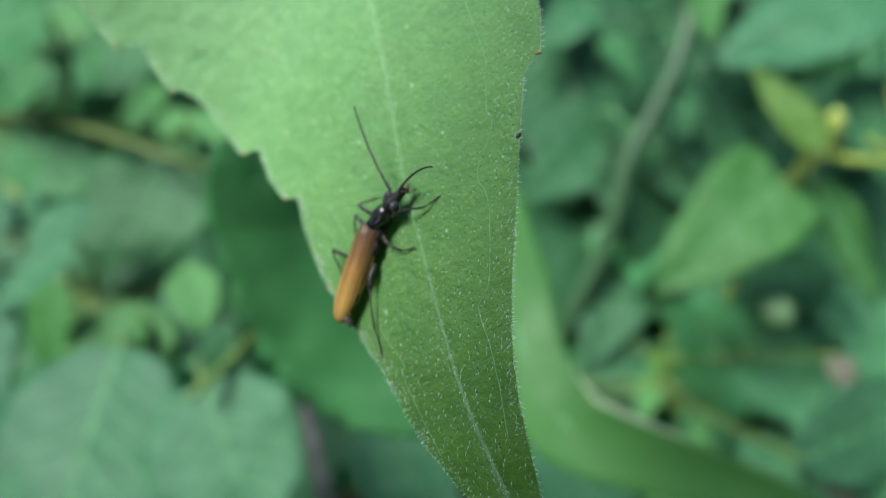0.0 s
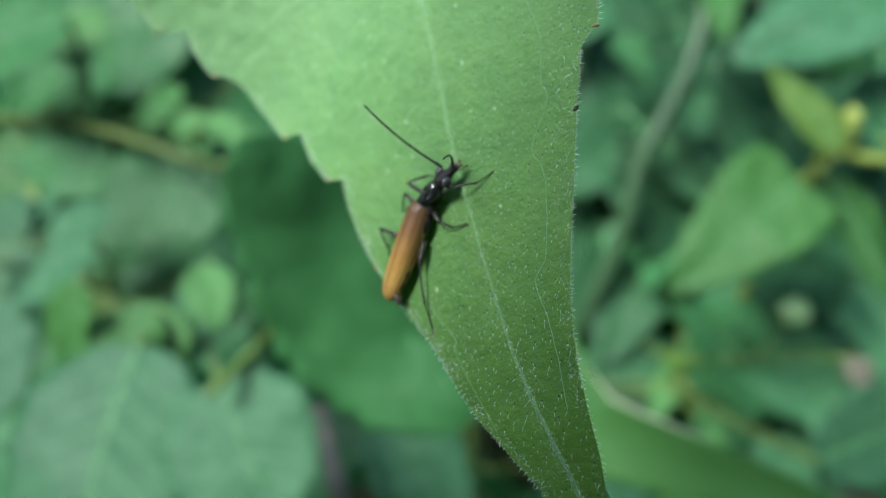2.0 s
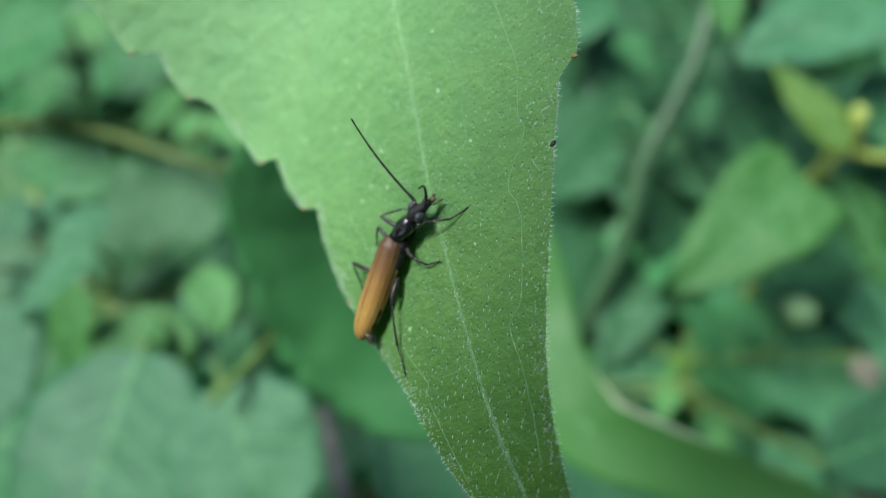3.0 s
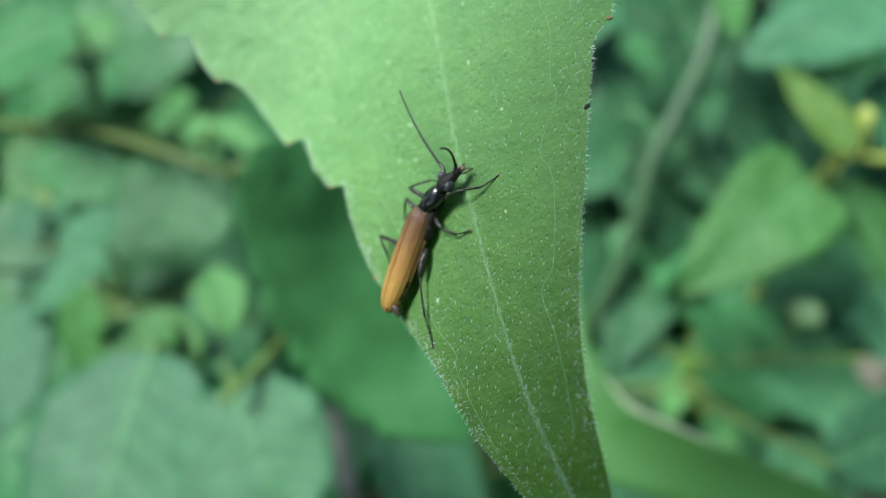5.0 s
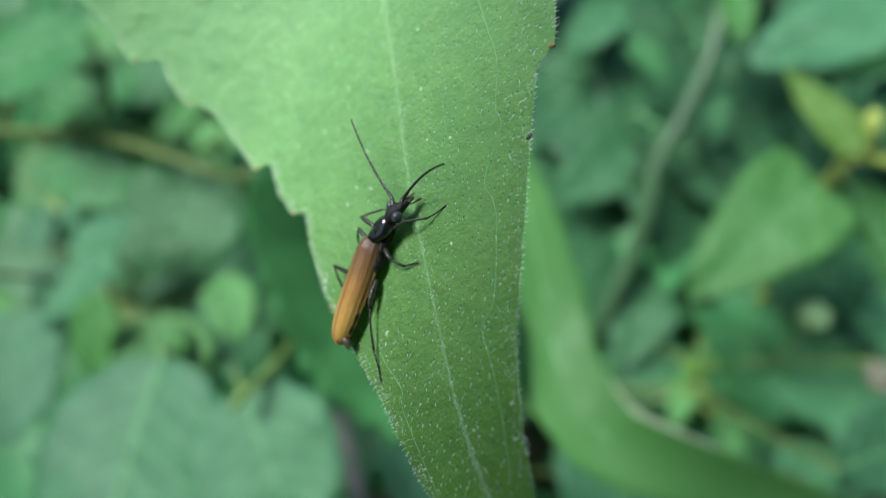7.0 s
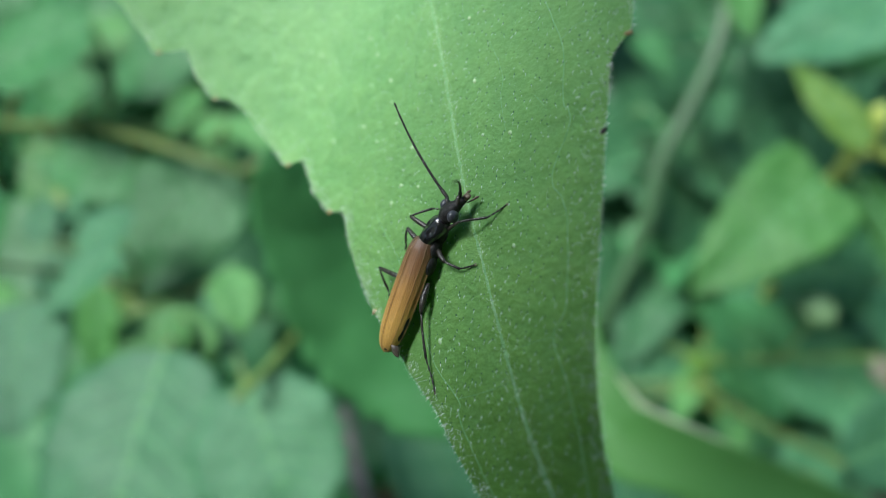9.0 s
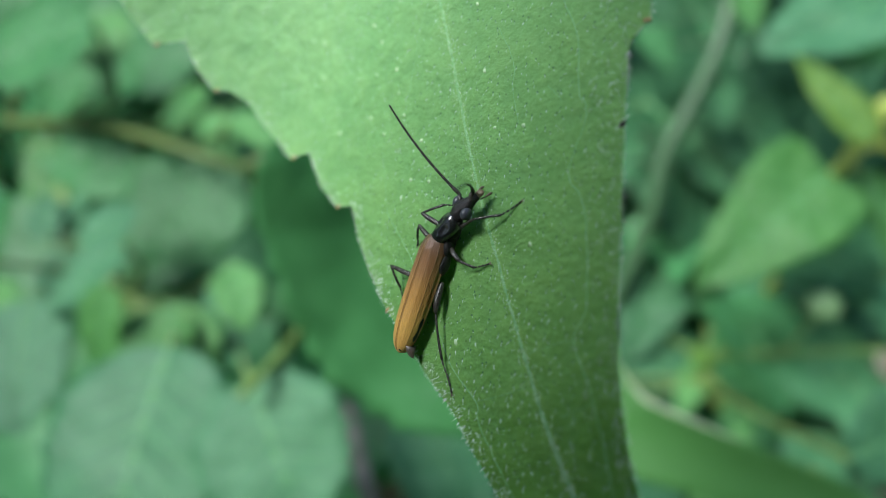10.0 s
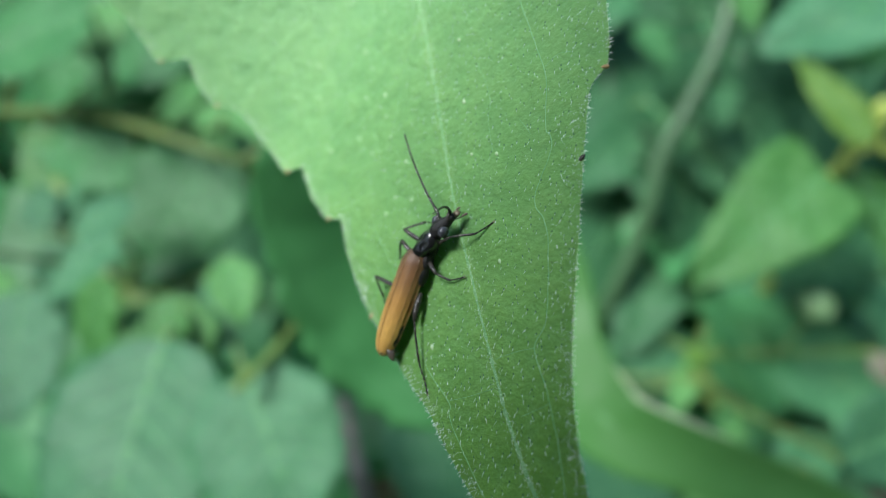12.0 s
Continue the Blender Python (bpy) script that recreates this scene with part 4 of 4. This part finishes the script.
# a loose yellow-green stalk that crosses low behind the leaf
bm = bmesh.new()
path = smooth_path([(-0.0560, 0.0799, 0.4234), (-0.0515, 0.0893, 0.4215), (-0.0490, 0.1023, 0.4148), (-0.0545, 0.1553, 0.3658), (-0.03, 0.27, 0.2), (-0.03, 0.28, 0.0)], 8)
tube(bm, path, taper(path, 0.0011, 0.002), 9)
tagged(finish("herb_stalk", bm, STEM_OLIVE), "thin yellow-green herb stalk among broad leaves", "stalk")

# a dry stalk and a pale bud
bm = bmesh.new()
path = smooth_path([(-0.0493, 0.1256, 0.3432), (-0.0428, 0.1071, 0.3432), (-0.0363, 0.0881, 0.3383), (-0.03, 0.06, 0.22), (-0.03, 0.05, 0.0)], 8)
tube(bm, path, taper(path, 0.0026, 0.0032), 10)
tagged(finish("dry_stalk", bm, STALK_DRY), "withered grey-purple stalk standing among leaves", "stalk")
bud = new("flower_bud")
tagged(bud, "pale green closed flower bud on a thin stalk", "flower bud")
for k in range(6):
    bm = bmesh.new()
    a = 2 * math.pi * k / 6
    rings = []
    for s in np.linspace(0.02, 0.98, 9):
        w = 0.003 * math.sin(math.pi * s) ** 0.7
        c = Vector((0.1384, 0.1733, 0.3330)) + Vector((math.cos(a) * 0.004 * math.sin(math.pi * s), math.sin(a) * 0.004 * math.sin(math.pi * s), 0.015 * s))
        rings.append([c + Vector((math.cos(b) * w, math.sin(b) * w, 0)) for b in np.linspace(0, 2 * math.pi, 10, endpoint=False)])
    loft(bm, rings)
    part("sepal", bm, BUD, bud)
bm = bmesh.new()
path = smooth_path([(0.1384, 0.1733, 0.337), (0.142, 0.185, 0.28), (0.15, 0.2, 0.12), (0.15, 0.2, 0.0)], 6)
tube(bm, path, taper(path, 0.001, 0.0015), 8)
part("bud_stalk", bm, STEM, bud)


# ---- undergrowth filling the depth
def build_undergrowth():
    rng = random.Random(21)
    verts, faces = [], []
    eye, ahead = Vector((0, 0, 0.55)), Vector((0, 0.7071, -0.7071))
    made = 0
    while made < 6800:
        p = Vector((rng.uniform(-1.1, 1.1), rng.uniform(-0.1, 2.4), rng.uniform(0.0, 0.36)))
        if made > 5000:
            p = Vector((rng.uniform(-2.4, 2.4), rng.uniform(-2.4, 2.4), rng.uniform(0.0, 0.2)))
        depth = (p - eye).dot(ahead)
        if (p.y > -0.2 and depth < 0.33) or (made <= 5000 and abs(p.x) > 0.25 + 0.85 * depth):
            continue
        length = rng.uniform(0.035, 0.085)
        width = length * rng.uniform(0.5, 0.85)
        m = Matrix.Translation(p) @ Euler((rng.uniform(-0.9, 0.5), rng.uniform(-0.6, 0.6), rng.uniform(0, 6.28))).to_matrix().to_4x4()
        k = len(verts)
        rows = 7
        for i in range(rows + 1):
            y = i / rows
            w = max(leaf_outline("ovate", y), 0.01) * width
            for j in range(5):
                x = (j / 2 - 1) * w
                verts.append(m @ Vector((x, y * length, length * (-0.2 * y * y) + 0.25 * abs(x) + 0.003 * noise.noise(p * 90 + Vector((x * 60, y * 4, 0))))))
        for i in range(rows):
            for j in range(4):
                a = k + i * 5 + j
                faces.append((a, a + 1, a + 6, a + 5))
        made += 1
    me = bpy.data.meshes.new("undergrowth")
    me.from_pydata(verts, [], faces)
    me.polygons.foreach_set("use_smooth", [True] * len(me.polygons))
    me.materials.append(UNDER)
    tagged(new("undergrowth", me), "dense dark green leafy undergrowth out of focus", "undergrowth", kind="stuff")
    bm = bmesh.new()
    for _ in range(120):
        x, y = rng.uniform(-0.9, 0.9), rng.uniform(0.35, 2.2)
        h = rng.uniform(0.15, 0.36)
        path = smooth_path([(x, y, 0), (x + rng.uniform(-0.03, 0.03), y + rng.uniform(-0.03, 0.03), h * 0.5), (x + rng.uniform(-0.08, 0.08), y + rng.uniform(-0.08, 0.08), h)], 4)
        tube(bm, path, taper(path, 0.0025, 0.0012), 6)
    tagged(finish("undergrowth_stems", bm, STEM), "thin green stems of the undergrowth", "stems", kind="stuff")


build_undergrowth()


def build_sky_block_shrubs():
    """Added tall shrubs, out of view all round, which shut off the low sky."""
    rng = random.Random(33)
    verts, faces = [], []
    for k in range(30):
        a = radians(12 * k + rng.uniform(-7, 7))
        r = rng.uniform(1.9, 3.4)
        wide, tall = rng.uniform(0.5, 0.95), rng.uniform(1.5, 2.7)
        for _ in range(620):
            h = rng.random()
            w = wide * (0.35 + 0.65 * math.sin(math.pi * min(1.0, 0.12 + 0.88 * h)) ** 0.7)
            b, q = rng.uniform(0, 6.28), rng.uniform(0.4, 1.0)
            p = Vector((r * math.cos(a) + w * q * math.cos(b), r * math.sin(a) + w * q * math.sin(b), 0.04 + tall * h))
            size = rng.uniform(0.08, 0.17)
            m = Matrix.Translation(p) @ Euler((rng.uniform(-1.1, 1.1), rng.uniform(-1.1, 1.1), rng.uniform(0, 6.28))).to_matrix().to_4x4()
            n0 = len(verts)
            for i in range(5):
                y = i / 4
                half = max(leaf_outline("ovate", y), 0.02) * size * 0.9
                for x in (-half, 0, half):
                    verts.append(m @ Vector((x, y * size, 0.2 * abs(x) - 0.2 * size * y * y)))
            for i in range(4):
                for c in range(2):
                    f = n0 + i * 3 + c
                    faces.append((f, f + 1, f + 4, f + 3))
    me = bpy.data.meshes.new("woodland_edge")
    me.from_pydata(verts, [], faces)
    me.materials.append(UNDER)
    tagged(new("woodland_edge", me), "unseen dense green shrubs added to block the low sky", "shrubs", kind="stuff")


build_sky_block_shrubs()


def build_shade_bough():
    """Added unseen bough close behind the camera, placed to shade the leaf's lower right."""
    bough = new("added_shade_bough")
    tagged(bough, "unseen bough of broad overlapping green leaves added for shade", "bough")
    rng = random.Random(5)
    back, side, up = Vector((0, -0.7071, 0.7071)), Vector((1, 0, 0)), Vector((0, 0.7071, 0.7071))
    eye = Vector((0, 0, 0.55))
    twig = smooth_path([eye + back * 0.06 + up * 0.14 + side * 0.12, eye + back * 0.055 + side * 0.05, eye + back * 0.06 - up * 0.12 + side * 0.08, Vector((0.16, -0.3, 0.3)), Vector((0.2, -0.42, 0.0))], 8)
    bm = bmesh.new()
    tube(bm, twig, taper(twig, 0.002, 0.006), 8)
    part("stem", bm, STEM, bough)
    made = 0
    while made < 270:
        a, b = rng.uniform(-0.06, 0.16), rng.uniform(-0.14, 0.065)
        if 0.8 * a - 0.6 * b < -0.0486 or b > 0.03 + 0.9 * max(0.0, 0.02 - a):
            continue
        made += 1
        c = eye + back * rng.uniform(0.013, 0.024) + side * a + up * b
        turn = Matrix((side, up, back)).transposed().to_4x4() @ pose(0, 0, 0, rng.uniform(-5, 5), rng.uniform(-5, 5), rng.uniform(0, 360))
        c -= turn.to_3x3() @ Vector((0, 0.02, 0))
        ob = new("leaf", leaf_mesh("round", "mid"))
        ob.parent = bough
        size = rng.uniform(0.034, 0.05)
        ob.matrix_basis = Matrix.Translation(c) @ turn @ Matrix.Diagonal((size * 0.85, size, size * 0.2, 1))
        near = min(twig, key=lambda p: (p - c).length)
        bm = bmesh.new()
        q = smooth_path([c, c.lerp(near, 0.5) + back * 0.006, near], 4)
        tube(bm, q, taper(q, 0.0007, 0.0009), 6)
        part("leaf_stalk", bm, STEM, bough)


build_shade_bough()

# ---- movement: the leaf sways, the beetle rides on it and feels about
SWAY = [
    (0, -0.00210, 0.02935, 0.52358, 31.50, -42.65, -8.95),
    (0.5, -0.00024, 0.03025, 0.52232, 32.16, -42.74, -8.95),
    (1, 0.00067, 0.03068, 0.52295, 31.03, -42.36, -8.26),
    (1.5, -0.00143, 0.02910, 0.52384, 30.83, -42.73, -8.69),
    (2, -0.00057, 0.02964, 0.52464, 30.74, -42.48, -8.43),
    (2.5, -0.00076, 0.02887, 0.52395, 31.36, -42.16, -8.71),
    (3, -0.00236, 0.02852, 0.52436, 29.98, -42.20, -8.29),
    (3.2, -0.00268, 0.02944, 0.52535, 30.57, -42.24, -8.62),
    (4.8, -0.00148, 0.02949, 0.52636, 28.91, -42.96, -7.79),
    (5, -0.00228, 0.02898, 0.52669, 28.16, -42.95, -8.39),
    (5.5, -0.00400, 0.02712, 0.52754, 28.21, -43.94, -8.41),
    (6, -0.00476, 0.02779, 0.52805, 27.24, -43.59, -7.99),
    (6.5, -0.00270, 0.02789, 0.52728, 26.98, -43.39, -8.18),
    (7, -0.00536, 0.02731, 0.52796, 27.37, -44.04, -8.81),
    (7.2, -0.00448, 0.02662, 0.52867, 26.58, -43.96, -7.91),
    (8.8, -0.00341, 0.02281, 0.52886, 28.57, -44.26, -9.17),
    (9, -0.00283, 0.02502, 0.52827, 26.80, -43.51, -8.04),
    (9.5, -0.00201, 0.02620, 0.52620, 27.98, -43.67, -8.76),
    (10, -0.00257, 0.02461, 0.52842, 29.82, -44.22, -9.65),
    (10.5, -0.00224, 0.02413, 0.52751, 28.23, -43.35, -8.55),
    (11, -0.00282, 0.02444, 0.52634, 29.64, -43.26, -9.54),
    (11.5, -0.00365, 0.02492, 0.52633, 29.24, -43.43, -9.21),
    (12, -0.00377, 0.02670, 0.52560, 28.87, -43.55, -8.90),
]
# direction of each antenna in the beetle's space
FEEL_LEFT = [
    (0, 0.718, 0.646, 0.261),
    (0.5, 0.583, 0.739, 0.339),
    (1, 0.528, 0.797, 0.293),
    (1.5, 0.583, 0.581, 0.569),
    (2, 0.334, 0.548, 0.767),
    (2.5, 0.486, 0.696, 0.528),
    (3, 0.556, 0.463, 0.690),
    (3.2, 0.591, 0.537, 0.602),
    (4.8, 0.521, 0.565, 0.640),
    (5, 0.630, 0.730, 0.265),
    (5.5, 0.598, 0.593, 0.539),
    (6, 0.455, 0.600, 0.658),
    (6.5, 0.641, 0.604, 0.474),
    (7, 0.628, 0.734, 0.258),
    (7.2, 0.637, 0.709, 0.304),
    (8.8, 0.594, 0.589, 0.547),
    (9, 0.661, 0.597, 0.454),
    (9.5, 0.626, 0.679, 0.384),
    (10, 0.558, 0.632, 0.539),
    (10.5, 0.693, 0.598, 0.402),
    (11, 0.716, 0.609, 0.342),
    (11.5, 0.697, 0.616, 0.367),
    (12, 0.644, 0.758, 0.105),
]
FEEL_RIGHT = [
    (0, 0.309, -0.829, 0.466),
    (0.5, -0.020, -0.620, 0.780),
    (1, 0.150, -0.801, 0.579),
    (1.5, 0.332, -0.808, 0.487),
    (2, -0.020, -0.620, 0.780),
    (2.5, 0.300, -0.783, 0.544),
    (3, 0.085, -0.650, 0.755),
    (3.2, -0.020, -0.620, 0.780),
    (4.8, 0.298, -0.735, 0.609),
    (5, 0.056, -0.584, 0.810),
    (5.5, 0.128, -0.769, 0.626),
    (6, 0.274, -0.838, 0.473),
    (6.5, 0.261, -0.815, 0.517),
    (7, 0.393, -0.845, 0.363),
    (7.2, 0.346, -0.900, 0.267),
    (8.8, 0.241, -0.811, 0.533),
    (9, 0.054, -0.670, 0.740),
    (9.5, -0.020, -0.620, 0.780),
    (10, -0.020, -0.620, 0.780),
    (10.5, 0.150, -0.859, 0.489),
    (11, 0.287, -0.798, 0.530),
    (11.5, 0.244, -0.783, 0.572),
    (12, -0.020, -0.620, 0.780),
]


def aimed(base, way):
    turn = Vector(way).to_track_quat("X", "Z").to_matrix().to_4x4()
    return Matrix.Translation(Vector(base) * MM) @ turn


def motions():
    sway = [(t, pose(x, y, z, rx, ry, rz)) for t, x, y, z, rx, ry, rz in SWAY]
    walk(main_leaf, sway)
    stand = pose(-3.35 * MM, -1.31 * MM, 0, 0, 0, 49.2)
    walk(beetle, [(t, m @ stand) for t, m in sway])
    walk(antenna_left, [(t, aimed((4.26, -0.75, 1.15), (a, b, c))) for t, a, b, c in FEEL_LEFT])
    walk(antenna_right, [(t, aimed((4.56, -1.43, 1.), (a, b, c))) for t, a, b, c in FEEL_RIGHT])


motions()
